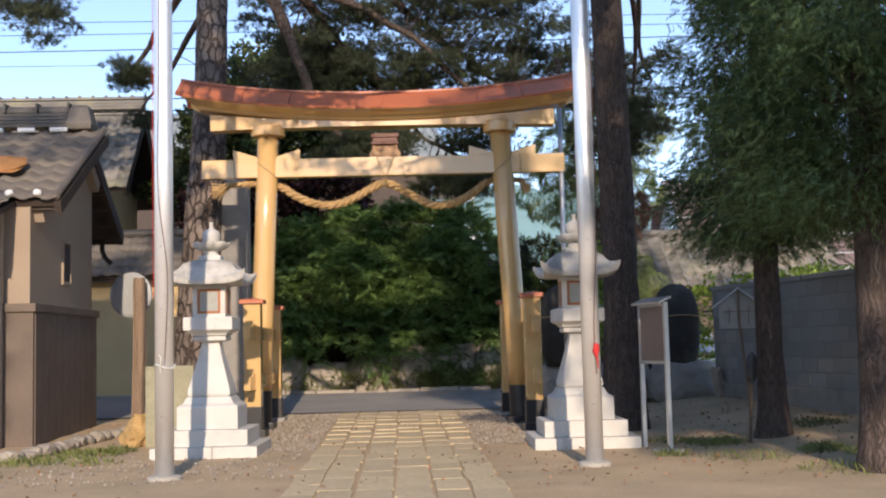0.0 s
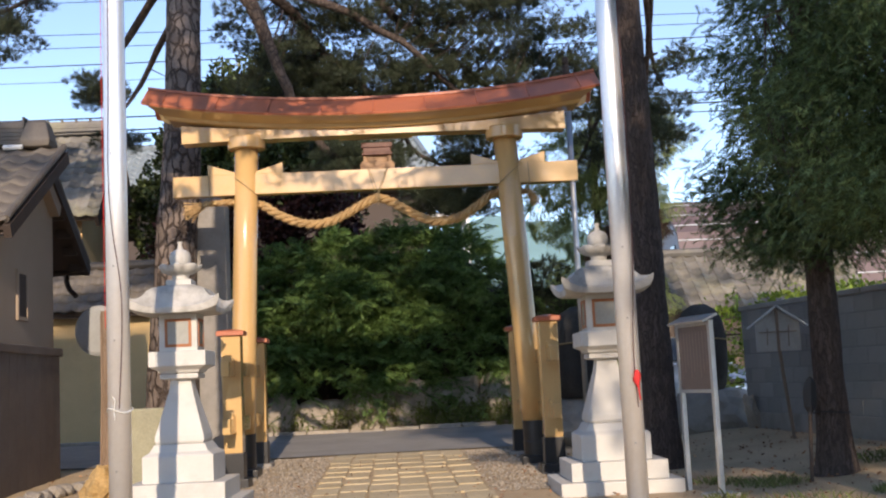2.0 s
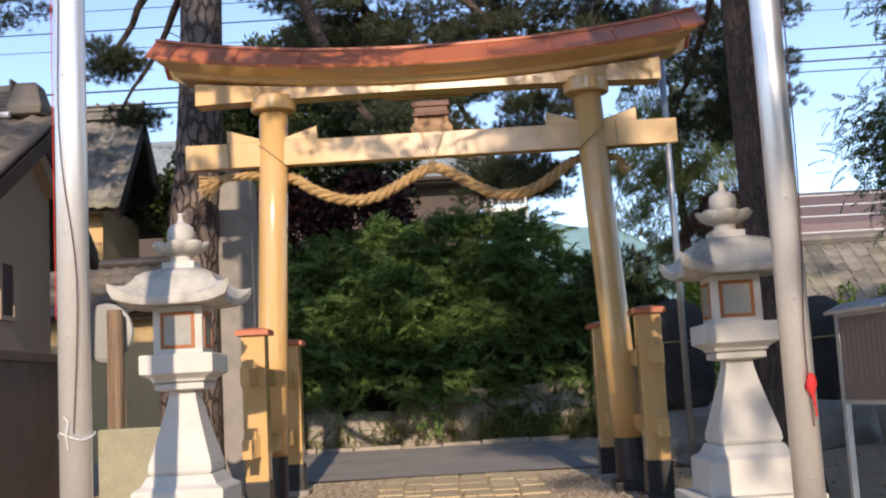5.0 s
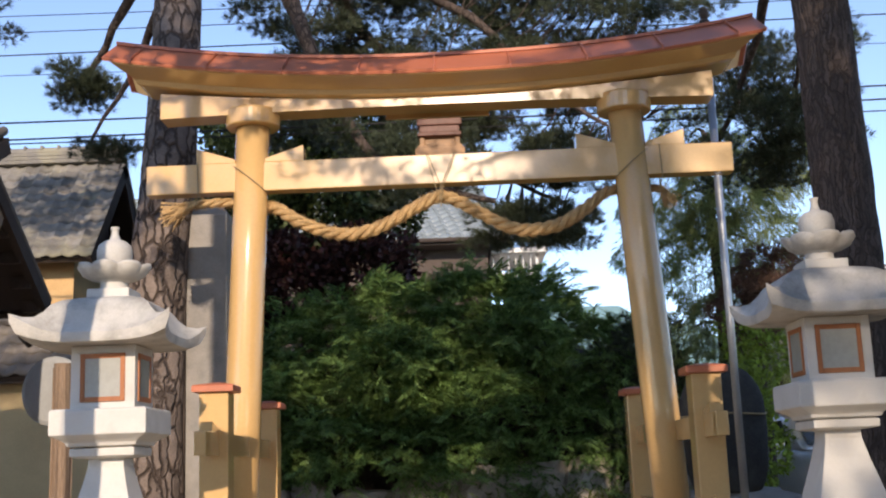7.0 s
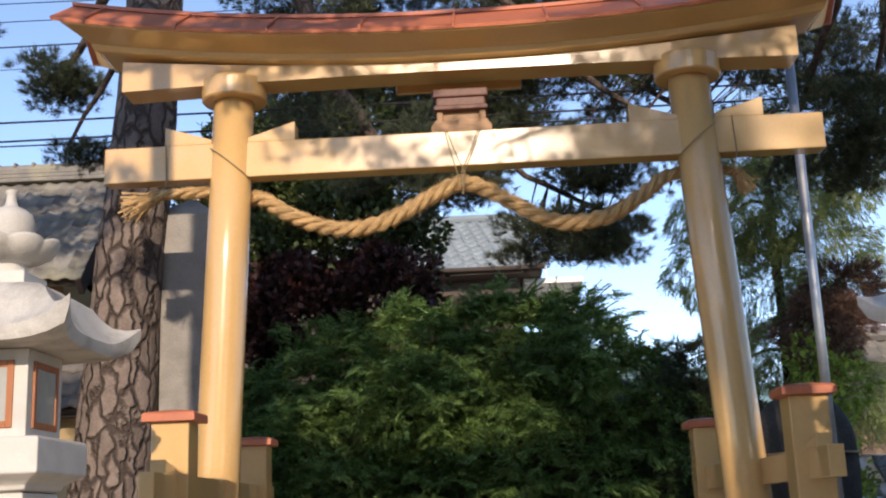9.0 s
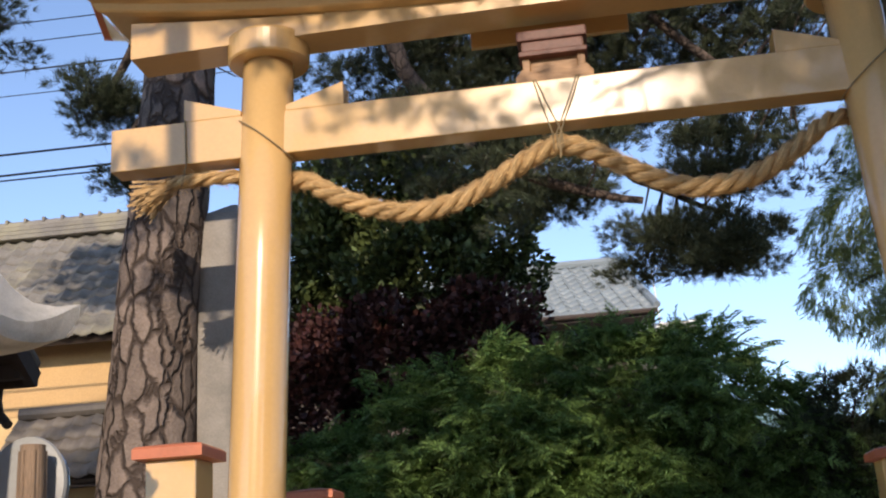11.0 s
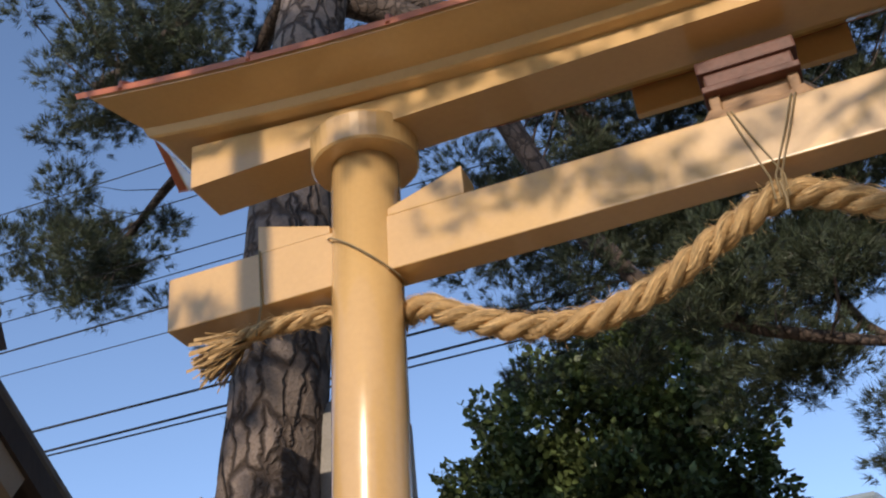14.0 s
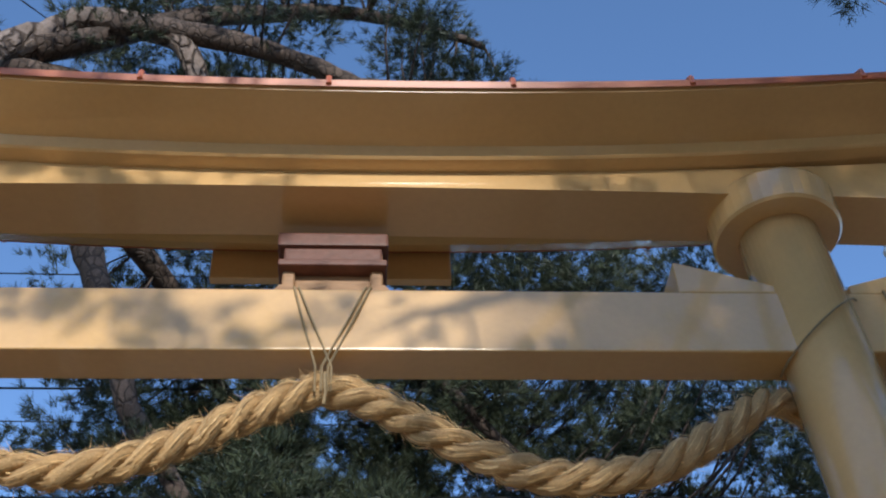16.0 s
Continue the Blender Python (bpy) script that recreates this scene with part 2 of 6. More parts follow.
M_SLATE = mat("lichen_slate_tile", (0.16, 0.15, 0.135), 0.8, 0.25, 3, 40, 0.3, dirt=(0.32, 0.3, 0.2), dirt_amount=0.6, island=0.35)
M_BLUETILE = mat("blue_grey_roof_tile", (0.20, 0.235, 0.25), 0.4, 0.12, 2, 30, 0.1, island=0.12)
M_ASPHALT = mat("asphalt", (0.27, 0.25, 0.225), 0.85, 0.2, 2, 150, 0.3, dirt=(0.2, 0.185, 0.165), dirt_amount=0.5)
M_EARTH = mat("trodden_earth", (0.47, 0.345, 0.21), 0.95, 0.22, 1.3, 45, 0.5, dirt=(0.34, 0.28, 0.16), dirt_amount=0.6)
M_PAVE = mat("sandstone_slab", (0.54, 0.43, 0.265), 0.85, 0.2, 4, 70, 0.3, dirt=(0.34, 0.28, 0.175), dirt_amount=0.5, objvary=0.09)
M_GRAVEL = mat("pale_gravel", (0.42, 0.35, 0.265), 0.85, 0.15, 8, 80, 0.2, island=0.45)
M_BLOCK = mat("concrete_block", (0.24, 0.236, 0.228), 0.9, 0.14, 4, 90, 0.3, dirt=(0.19, 0.19, 0.18), dirt_amount=0.5, objvary=0.12)
M_MORTAR = mat("mortar", (0.2, 0.2, 0.2), 0.95, 0.15, 4, 90, 0.2)
M_SIGN = mat("brown_sign_face", (0.16, 0.115, 0.095), 0.45, 0.1, 4, 40, 0.05)
M_MIRROR = mat("mirror_face", (0.8, 0.82, 0.84), 0.04, 0.02, 3, 20, 0.0, metal=1.0)
M_MIRRORBACK = mat("grey_mirror_shell", (0.33, 0.34, 0.34), 0.5, 0.1, 4, 30, 0.03)
M_RAG = mat("red_cloth", (0.55, 0.03, 0.03), 0.85, 0.2, 20, 120, 0.2)
M_CORD = mat("dark_cord", (0.10, 0.05, 0.05), 0.8, 0.15, 20, 60, 0.0)
M_WHITECORD = mat("white_cord", (0.55, 0.55, 0.52), 0.7, 0.1, 20, 60, 0.0)
M_WIRE = mat("black_cable", (0.02, 0.02, 0.022), 0.6, 0.1, 5, 30, 0.0)
M_CARPAINT = mat("silver_car_paint", (0.62, 0.64, 0.66), 0.3, 0.03, 2, 90, 0.0, metal=0.55, coat=0.8)
M_GLASS = mat("dark_car_glass", (0.02, 0.024, 0.028), 0.05, 0.05, 2, 10, 0.0, coat=0.6)
M_RUBBER = mat("tyre_rubber", (0.02, 0.02, 0.02), 0.8, 0.1, 10, 60, 0.1)
M_LAMPGLASS = mat("headlight_lens", (0.75, 0.77, 0.8), 0.12, 0.08, 30, 60, 0.0)
M_WHITE = mat("white_painted_metal", (0.72, 0.72, 0.7), 0.5, 0.06, 3, 30, 0.03)
M_BROWNROOF = mat("brown_metal_roof", (0.15, 0.105, 0.10), 0.45, 0.08, 1.0, 20, 0.05)
M_PALEWALL = mat("pale_grey_wall", (0.5, 0.52, 0.54), 0.8, 0.06, 1, 20, 0.05)
M_PALEBOARD = mat("pale_painted_board", (0.38, 0.355, 0.31), 0.75, 0.15, 5, 50, 0.15, dirt=(0.18, 0.16, 0.14), dirt_amount=0.5)
M_BARK = bark_mat("plated_pine_bark", (0.225, 0.18, 0.155), (0.062, 0.047, 0.04), 9.5, 3.3, 0.8, 0.05)
M_BARK_DARK = bark_mat("dark_cedar_bark", (0.125, 0.096, 0.084), (0.06, 0.046, 0.04), 30, 2.6, 0.7, 0.015)
M_BRANCH = bark_mat("branch_bark", (0.125, 0.095, 0.08), (0.05, 0.04, 0.035), 16, 9, 0.6, 0.015)
M_PINE = leaf_mat("pine_needles", (0.05, 0.064, 0.036), 0.5, 0.5, 0.1)
M_DRYPINE = leaf_mat("browning_needles", (0.14, 0.08, 0.055), 0.7, 0.4, 0.15)
M_HEDGE = leaf_mat("yew_sprays", (0.15, 0.245, 0.075), 0.5, 0.55, 0.35)
M_CYPRESS = leaf_mat("cypress_sprays", (0.095, 0.145, 0.058), 0.55, 0.55, 0.3)
M_BROAD = leaf_mat("dark_evergreen_leaves", (0.075, 0.1, 0.034), 0.4, 0.6, 0.2)
M_MAPLE = leaf_mat("dark_red_maple_leaves", (0.075, 0.03, 0.027), 0.5, 0.45, 0.2)
M_LARCH = leaf_mat("pale_larch_needles", (0.25, 0.30, 0.115), 0.55, 0.4, 0.4)
M_BRIGHT = leaf_mat("fresh_green_leaves", (0.22, 0.30, 0.05), 0.5, 0.4, 0.4)
M_GRASS = leaf_mat("thin_grass", (0.16, 0.19, 0.06), 0.6, 0.4, 0.3)
M_LITTER = leaf_mat("dry_leaves", (0.24, 0.13, 0.07), 0.8, 0.5, 0.1)
# blue-green base colour carries the haze of distance over the woods
M_HILL = mat("haze_tinted_hill", (0.16, 0.27, 0.29), 0.95, 0.15, 0.01, 0.05, 0.0, spec=0.0)


# ---- ground, road ----
def smooth(a, b, v):
    t = min(max((v - a) / (b - a), 0), 1)
    return t * t * (3 - 2 * t)


def gz(x, y):
    """Height of the ground."""
    z = 0.07 * smooth(12.5, 17.5, y) + 0.15 * smooth(18.5, 23, y) + 0.5 * smooth(24, 60, y)
    z += 0.16 * smooth(3.4, 5.2, x) * smooth(9, 13, y) * (1 - smooth(18, 20, y))
    return z


def axis(stops):
    out = []
    for a, b, s in stops:
        out += list(np.arange(a, b, s))
    return out + [stops[-1][1]]


gx = axis([(-1500, -200, 260), (-200, -40, 32), (-40, -8, 4), (-8, 8, 0.16), (8, 40, 4), (40, 200, 32), (200, 1500, 260)])
gy = axis([(-600, -60, 108), (-60, 0, 6), (0, 6, 0.5), (6, 24, 0.16), (24, 60, 3), (60, 300, 40), (300, 2200, 380)])
verts = [(x, y, gz(x, y) + (-0.012 + 0.003 * noise.noise(Vector((x * 9, y * 9, 0))) if -0.74 < x < 1.13 and y < 18.3 else 0.012 * noise.noise(Vector((x * 1.7, y * 1.7, 0))) - 0.008 + 0.006 * noise.noise(Vector((x * 6, y * 6, 3))) if abs(x) < 9 and 0 < y < 25 else -0.01)) for y in gy for x in gx]
nx = len(gx)
faces = [(j * nx + i, j * nx + i + 1, (j + 1) * nx + i + 1, (j + 1) * nx + i) for j in range(len(gy) - 1) for i in range(nx - 1)]
ground = raw("ground", verts, faces, M_EARTH, smooth=True)
tagged(ground, "bare trodden ochre earth of the shrine yard", "ground", kind="structure")

rx = axis([(-90, -8, 6), (-8, 9, 0.5), (9, 90, 6)])
ry = axis([(18.25, 22.4, 0.35)])
verts = [(x, y + 0.05 * noise.noise(Vector((x, y, 7))), gz(x, y) + 0.012) for y in ry for x in rx]
nx = len(rx)
faces = [(j * nx + i, j * nx + i + 1, (j + 1) * nx + i + 1, (j + 1) * nx + i) for j in range(len(ry) - 1) for i in range(nx - 1)]
road = raw("road", verts, faces, M_ASPHALT, smooth=True)
tagged(road, "narrow grey asphalt road crossing behind the gate", "road", kind="structure")

# low kerb stones on both sides of the road
for name, y0, x0, x1 in (("kerb", 22.45, -9.0, 1.4),):
    kerb = new(name)
    tagged(kerb, "row of low weathered kerb stones at the road edge", "kerb", kind="structure")
    x = x0
    while x < x1:
        w = random.uniform(0.5, 0.8)
        z = gz(x, y0)
        part("kerb_stone", box(x, x + w - 0.02, y0 - 0.08, y0 + 0.1, z - 0.05, z + random.uniform(0.03, 0.085), 0.02), M_ROCK, kerb)
        x += w

# unseen dark wall added behind the visitor; blocks low light so the soffits darken
ws = box(-12, 12, -13.5, -13.2, -0.1, 6.8, 0.02)
tagged(part("wall_south", ws, M_DARKWOOD), "unseen plain dark wall added behind the visitor to block low sky light", "wall", kind="structure")

# hills on the horizon, the haze of distance painted as their blue-green colour
hill = []
for k in range(81):
    a = radians(-70 + 140 * k / 80)
    h = 95 + 60 * noise.noise(Vector((k * 0.11, 0, 0))) + 22 * noise.noise(Vector((k * 0.5, 4, 0)))
    h = max(h, 232 - 9.0 * max(0.0, abs(math.degrees(a) - 5.5) - 1.2) + 10 * math.sin(math.degrees(a) * 1.7))
    hill.append([(1500 * math.sin(a), 1500 * math.cos(a), -10), (1550 * math.sin(a), 1550 * math.cos(a), h * 0.6), (1650 * math.sin(a), 1650 * math.cos(a), h)])
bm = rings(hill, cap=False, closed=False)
tagged(part("backdrop", bm, M_HILL, smooth=True), "distant wooded hills with blue-green haze put into their colour", "hill", kind="structure")

# ---- the gate ----
GX, GY = 0.07, 15.46
gate = thing("torii_gate", (GX, GY, 0), "large yellow-painted wooden shrine gate with red-brown roofed lintel and black feet", "gate", "", -1.04)


def lift(x, k=0.2):
    return k * (abs(x) / 2.55) ** 2.2


for s in (-1, 1):
    # leaning round pillar with its collar and black foot
    xb, xt, xw = ((-1.765, -1.60, -1.617) if s < 0 else (1.83, 1.625, 1.648))
    ax = lambda z: xb + (xt - xb) * z / 4.1
    bm = rings([circle((ax(z), 0, z), r, 40) for z, r in ((0.55, 0.15), (1.5, 0.1495), (2.8, 0.148), (4.08, 0.146))])
    part("pillar", bm, M_YELLOW, gate, smooth=True)
    bm = rings([circle((ax(z), 0, z), r, 36) for z, r in ((0.12, 0.165), (0.30, 0.163), (0.31, 0.157), (0.552, 0.1545))])
    part("pillar_foot", bm, M_BLACK, gate, "black-painted pillar foot")
    bm = square([(0.215, 0.0), (0.215, 0.13), (0.20, 0.14)], c=(xb, 0), w=0.008)
    part("plinth", bm, M_BLACK, gate, "black square plinth")
    bm = rings([circle((xt, 0, z), r, 40) for z, r in ((4.05, 0.15), (4.055, 0.222), (4.065, 0.232), (4.185, 0.238), (4.2, 0.232), (4.205, 0.15))])
    part("collar", bm, M_YELLOW, gate, smooth=False)
    # wedge blocks on the tie beam, either side of the pillar
    for side in (-1, 1):
        x0, x1 = xw + side * 0.13, xw + side * 0.462
        b = bmesh.new()
        pr = [(x0, 3.733), (x0, 3.768), (x1, 3.872), (x1, 3.733)]
        f = b.faces.new([b.verts.new((x, -0.078, z)) for x, z in pr])
        e = bmesh.ops.extrude_face_region(b, geom=[f])
        bmesh.ops.translate(b, verts=[v for v in e["geom"] if isinstance(v, bmesh.types.BMVert)], vec=(0, 0.156, 0))
        bevel(b, b.edges[:], 0.006, 2)
        part("wedge", b, M_YELLOW, gate)
    # two bracing posts, tied to the pillar by two short rails each
    for fy in (-1, 1):
        py = -1.155 if fy < 0 else 1.2
        px = {(-1, -1): -1.667, (1, -1): 1.885, (-1, 1): -1.71, (1, 1): 1.74}[s, fy]
        zt = 1.695
        post = part("brace_post", square([(0.104, 0.40), (0.108, zt)], c=(px, py), w=0.01), M_YELLOW, gate)
        part("post_foot", square([(0.116, 0.10), (0.114, 0.40)], c=(px, py), w=0.008), M_BLACK, post, "black-painted post foot")
        part("post_plinth", square([(0.17, 0.0), (0.165, 0.12)], c=(px, py), w=0.012), M_BLACK if fy < 0 else M_STONE, post)
        b = square([(0.125, zt), (0.15, zt + 0.004), (0.15, zt + 0.045), (0.14, zt + 0.055), (0.03, zt + 0.075)], c=(px, py), w=0.0)
        part("post_cap", b, M_RED, post, "red-brown metal post cap")
        for zr in (0.62, 1.24):
            face = py + fy * 0.106
            end = face + fy * 0.42
            part("tie_rail", box(px - 0.042, px + 0.042, min(end, 0), max(end, 0), zr, zr + 0.165, 0.006), M_YELLOW, gate)
            b = bmesh.new()
            pr = [(face + fy * 0.002, zr + 0.164), (face + fy * 0.002, zr + 0.185), (face + fy * 0.22, zr + 0.235), (face + fy * 0.22, zr + 0.164)]
            f = b.faces.new([b.verts.new((px - 0.042, y, z)) for y, z in pr])
            e = bmesh.ops.extrude_face_region(b, geom=[f])
            bmesh.ops.translate(b, verts=[v for v in e["geom"] if isinstance(v, bmesh.types.BMVert)], vec=(0.084, 0, 0))
            part("rail_wedge", b, M_YELLOW, gate)

part("tie_beam", box(-2.51, 2.51, -0.078, 0.078, 3.48, 3.735, 0.008, seg=3), M_YELLOW, gate)

# under-lintel, gently rising to its ends
xs = [-2.38 + 4.76 * i / 40 for i in range(41)]
prof = []
for x in xs:
    u = 4.165 - lift(x, 0.035)
    t = 4.25 + lift(x, 0.13)
    prof.append([(x, -0.138, u), (x, 0.11, u), (x, 0.11, t), (x, -0.138, t)])
bm = rings(prof)
bevel(bm, [e for e in bm.edges if abs(e.verts[0].co.x - e.verts[1].co.x) < 1e-4 and abs(abs(e.verts[0].co.x) - 2.38) < 1e-3], 0.006, 2)
part("under_lintel", bm, M_YELLOW, gate)

# lintel: a body that flares upward to the eaves, ends cut aslant
xs = [-1 + 2 * i / 48 for i in range(49)]
prof = []
for f in xs:
    row = []
    for hw, z, xl in ((-0.15, 4.24, 2.52), (-0.195, 4.246, 2.56), (-0.205, 4.253, 2.57), (-0.222, 4.287, 2.585), (-0.425, 4.338, 2.72), (-0.43, 4.358, 2.74), (-0.02, 4.618, 2.74), (0.02, 4.618, 2.74), (0.38, 4.358, 2.74), (0.375, 4.338, 2.72), (0.262, 4.285, 2.585), (0.25, 4.255, 2.56), (0.15, 4.235, 2.52)):
        row.append((f * xl, hw, z + lift(f * xl, 0.19)))
    prof.append(row)
part("lintel", rings(prof), M_YELLOW, gate)
# sheet roof over it in two slopes, with fascia and standing seams
prof = []
for f in xs:
    row = []
    for hw, z, xl in ((-0.44, 4.345, 2.79), (-0.448, 4.37, 2.80), (-0.02, 4.645, 2.80), (0.02, 4.645, 2.80), (0.398, 4.37, 2.80), (0.39, 4.345, 2.79), (0.388, 4.358, 2.79), (0.02, 4.622, 2.79), (-0.02, 4.622, 2.79), (-0.438, 4.358, 2.79)):
        row.append((f * xl, hw, z + lift(f * xl, 0.19)))
    prof.append(row)
roof = part("lintel_roof", rings(prof), M_RED, gate, "red-brown painted sheet-metal roof with seams")
for k in range(-4, 5):
    x = k * 0.64
    zz = lift(x, 0.19)
    for sy in (-1, 1):
        part("roof_seam", tube([(x, -0.025 + sy * 0.418, 4.35 + zz), (x, -0.025 + sy * 0.415, 4.39 + zz), (x, sy * 0.02, 4.656 + zz)], 0.011, 6), M_RED, roof)
part("ridge_strip", rings([[(f * 2.80, yy, z + lift(f * 2.80, 0.19)) for yy, z in ((-0.045, 4.64), (-0.04, 4.67), (0.04, 4.67), (0.045, 4.64))] for f in xs]), M_RED, roof)

# hanger board and tablet in the middle
b = box(-0.47, 0.47, 0.40, 0.44, 4.215, 4.46, 0.006)
part("hanger_board", b, M_YELLOW, gate)
tablet = thing("name_tablet", (GX + 0.02, GY + 0.085, 3.736), "small carved brown wooden tablet standing on the tie beam", "tablet", "", -1.04)
part("panel", box(-0.135, 0.135, -0.01, 0.05, 0.02, 0.3, 0.01), M_CARVED, tablet)
for x0, x1 in ((-0.175, -0.13), (0.13, 0.175)):
    part("frame_side", box(x0, x1, -0.035, 0.05, 0.05, 0.3, 0.012, seg=3), M_CARVED, tablet)
part("frame_foot", rings([[(x, -0.055, z), (x, 0.05, z), (x, 0.05, z + h), (x, -0.045, z + h)] for x, z, h in ((-0.215, 0.035, 0.045), (-0.18, 0.0, 0.125), (-0.09, 0.0, 0.10), (0, 0.0, 0.13), (0.09, 0.0, 0.10), (0.18, 0.0, 0.125), (0.215, 0.035, 0.045))]), M_CARVED, tablet)
part("frame_head", box(-0.19, 0.19, -0.07, 0.06, 0.195, 0.225, 0.008, seg=3), mat("red_brown_carved_wood", (0.12, 0.045, 0.03), 0.55, 0.3, 8, 40, 0.2), tablet)
part("head_step", box(-0.172, 0.172, -0.055, 0.06, 0.225, 0.29, 0.008), bpy.data.materials["red_brown_carved_wood"], tablet)
part("head_board", box(-0.195, 0.195, -0.07, 0.06, 0.29, 0.352, 0.01), bpy.data.materials["red_brown_carved_wood"], tablet)

# ---- the straw rope ----
rope = thing("sacred_rope", (GX, GY, 3.4), "thick twisted straw rope slung under the tie beam with frayed ends", "rope", "", -1.04)
line = [(-2.2, -0.04, -0.03), (-2.06, -0.04, -0.01), (-1.8, 0.03, 0.01), (-1.62, 0.2, 0.0), (-1.42, 0.05, -0.05), (-1.24, 0.01, -0.17), (-1.02, 0, -0.27), (-0.8, 0, -0.315), (-0.58, 0, -0.285), (-0.36, 0, -0.19), (-0.18, 0, -0.09), (0, 0, -0.02), (0.18, 0, -0.08), (0.36, 0, -0.19), (0.58, 0, -0.31), (0.76, 0, -0.345), (1.0, 0, -0.31), (1.22, 0, -0.19), (1.4, 0.03, -0.05), (1.52, 0.1, 0.0), (1.66, 0.2, 0.0), (1.8, 0.12, 0.0), (1.93, 0.06, -0.02)]
path = curve_points(line, 12)
length = [0]
for a, c in zip(path, path[1:]):
    length.append(length[-1] + (c - a).length)
for k in range(3):
    pts, rad = [], []
    for i, p in enumerate(path):
        t = (path[min(i + 1, len(path) - 1)] - path[max(i - 1, 0)]).normalized()
        side = t.cross(Vector((0, 1, 0))).normalized()
        up = t.cross(side)
        a = -length[i] * 2 * math.pi / 0.30 + k * 2 * math.pi / 3
        w = min(1, 0.62 + 0.45 * min(length[i], length[-1] - length[i]))
        rr = 0.029 * w
        pts.append(p + (side * math.cos(a) + up * math.sin(a)) * rr)
        rad.append((0.0265 + 0.009 * noise.noise(p * 9 + Vector((k * 7, 0, 0)))) * w)
    part("strand", tube(pts, rad, 10), M_ROPE, rope, smooth=True)


def frayed(at, way, n, spread, size, parent, name, wide=0.003):
    V, F = [], []
    rng = np.random.RandomState(int(abs(at[0]) * 1000) + n)
    for _ in range(n):
        dr = Vector(way) + Vector(rng.normal(0, spread, 3))
        dr.normalize()
        p = Vector(at) + Vector(rng.normal(0, 0.02, 3))
        q = p + dr * size * rng.uniform(0.6, 1.1)
        s = dr.orthogonal().normalized() * wide
        i = len(V)
        V += [p - s, p + s, q + s * 0.3 + Vector((0, 0, -0.02 * rng.rand())), q - s * 0.3]
        F.append((i, i + 1, i + 2, i + 3))
    return raw(name, [tuple(v) for v in V], F, M_ROPE, parent)


tagged(frayed((-2.16, -0.04, -0.03), (-0.9, -0.15, -0.45), 260, 0.26, 0.21, rope, "frayed_end"), kind="stuff")
tagged(frayed((1.92, 0.06, -0.03), (0.35, -0.05, -0.9), 110, 0.22, 0.15, rope, "frayed_end"), kind="stuff")
V, F = [], []
for i in range(0, len(path) - 1, 1):
    for _ in range(7):
        o = Vector(np.random.normal(0, 1, 3)).normalized()
        p = path[i] + o * 0.05
        t = (path[i + 1] - path[i]).normalized()
        q = p + (o * 0.5 + t * random.uniform(-1, 1)).normalized() * random.uniform(0.02, 0.06)
        s = Vector((0.0011, 0, 0.0011))
        n0 = len(V)
        V += [tuple(p - s), tuple(p + s), tuple(q)]
        F.append((n0, n0 + 1, n0 + 2))
tagged(raw("loose_straw", V, F, M_ROPE, rope), kind="stuff")
V, F = [], []
for k in range(3):
    for _ in range(1500):
        i = random.randrange(2, len(path) - 6)
        n0 = len(V)
        an = random.uniform(0, 6.283)
        step = random.choice((2, 3, 4))
        for j in range(3):
            q = i + min(len(path) - 1 - i, j * step // 2)
            p = path[q]
            t = (path[min(q + 1, len(path) - 1)] - path[max(q - 1, 0)]).normalized()
            side = t.cross(Vector((0, 1, 0))).normalized()
            up = t.cross(side)
            a = -length[q] * 2 * math.pi / 0.30 + k * 2 * math.pi / 3
            w = min(1, 0.62 + 0.45 * min(length[q], length[-1] - length[q]))
            c = p + (side * math.cos(a) + up * math.sin(a)) * 0.028 * w
            o = side * math.cos(an) + up * math.sin(an)
            r = (0.031 + (0.003 if j != 1 else 0.006)) * w + random.uniform(0, 0.003)
            across = t.cross(o) * 0.0014
            V += [tuple(c + o * r - across), tuple(c + o * r + across)]
        F += [(n0, n0 + 1, n0 + 3, n0 + 2), (n0 + 2, n0 + 3, n0 + 5, n0 + 4)]
tagged(raw("straw_fibre", V, F, M_STRAW, rope), kind="stuff")
# strings that hold it
for s in (-1, 1):
    pts = []
    for i in range(15):
        a = radians(-12 + 204 * i / 14)
        pts.append(((1.65 if s > 0 else -1.62) + s * 0.156 * math.cos(a), -0.158 * math.sin(a), 0.19 + 0.13 * math.cos(a)))
    part("pillar_string", tube(pts, 0.004, 5), M_STRING, rope)
    x = -2.06 if s < 0 else 1.9
    part("end_string", tube([(x - 0.03, -0.075, -0.05), (x, -0.086, 0.08), (x - 0.01, -0.084, 0.34), (x, 0.0, 0.343), (x, 0.086, 0.3), (x, 0.086, 0.08), (x, 0.0, 0.0)], 0.005, 5), M_STRING, rope)
for x0, x1 in ((-0.10, -0.02), (-0.085, 0.03), (0.135, 0.0), (0.15, 0.02)):
    part("middle_string", tube([(x0, 0.0, 0.342), (x0, -0.083, 0.339), (x0 * 0.6 + x1 * 0.4, -0.087, 0.2), (x1, -0.07, 0.02), (x1, -0.05, -0.06)], 0.0045, 5), M_STRING, rope)
part("hanging_string", tube([(0.01, -0.06, 0.0), (0.015, -0.07, -0.08), (0.01, -0.065, -0.12)], 0.006, 5), M_STRING, rope)


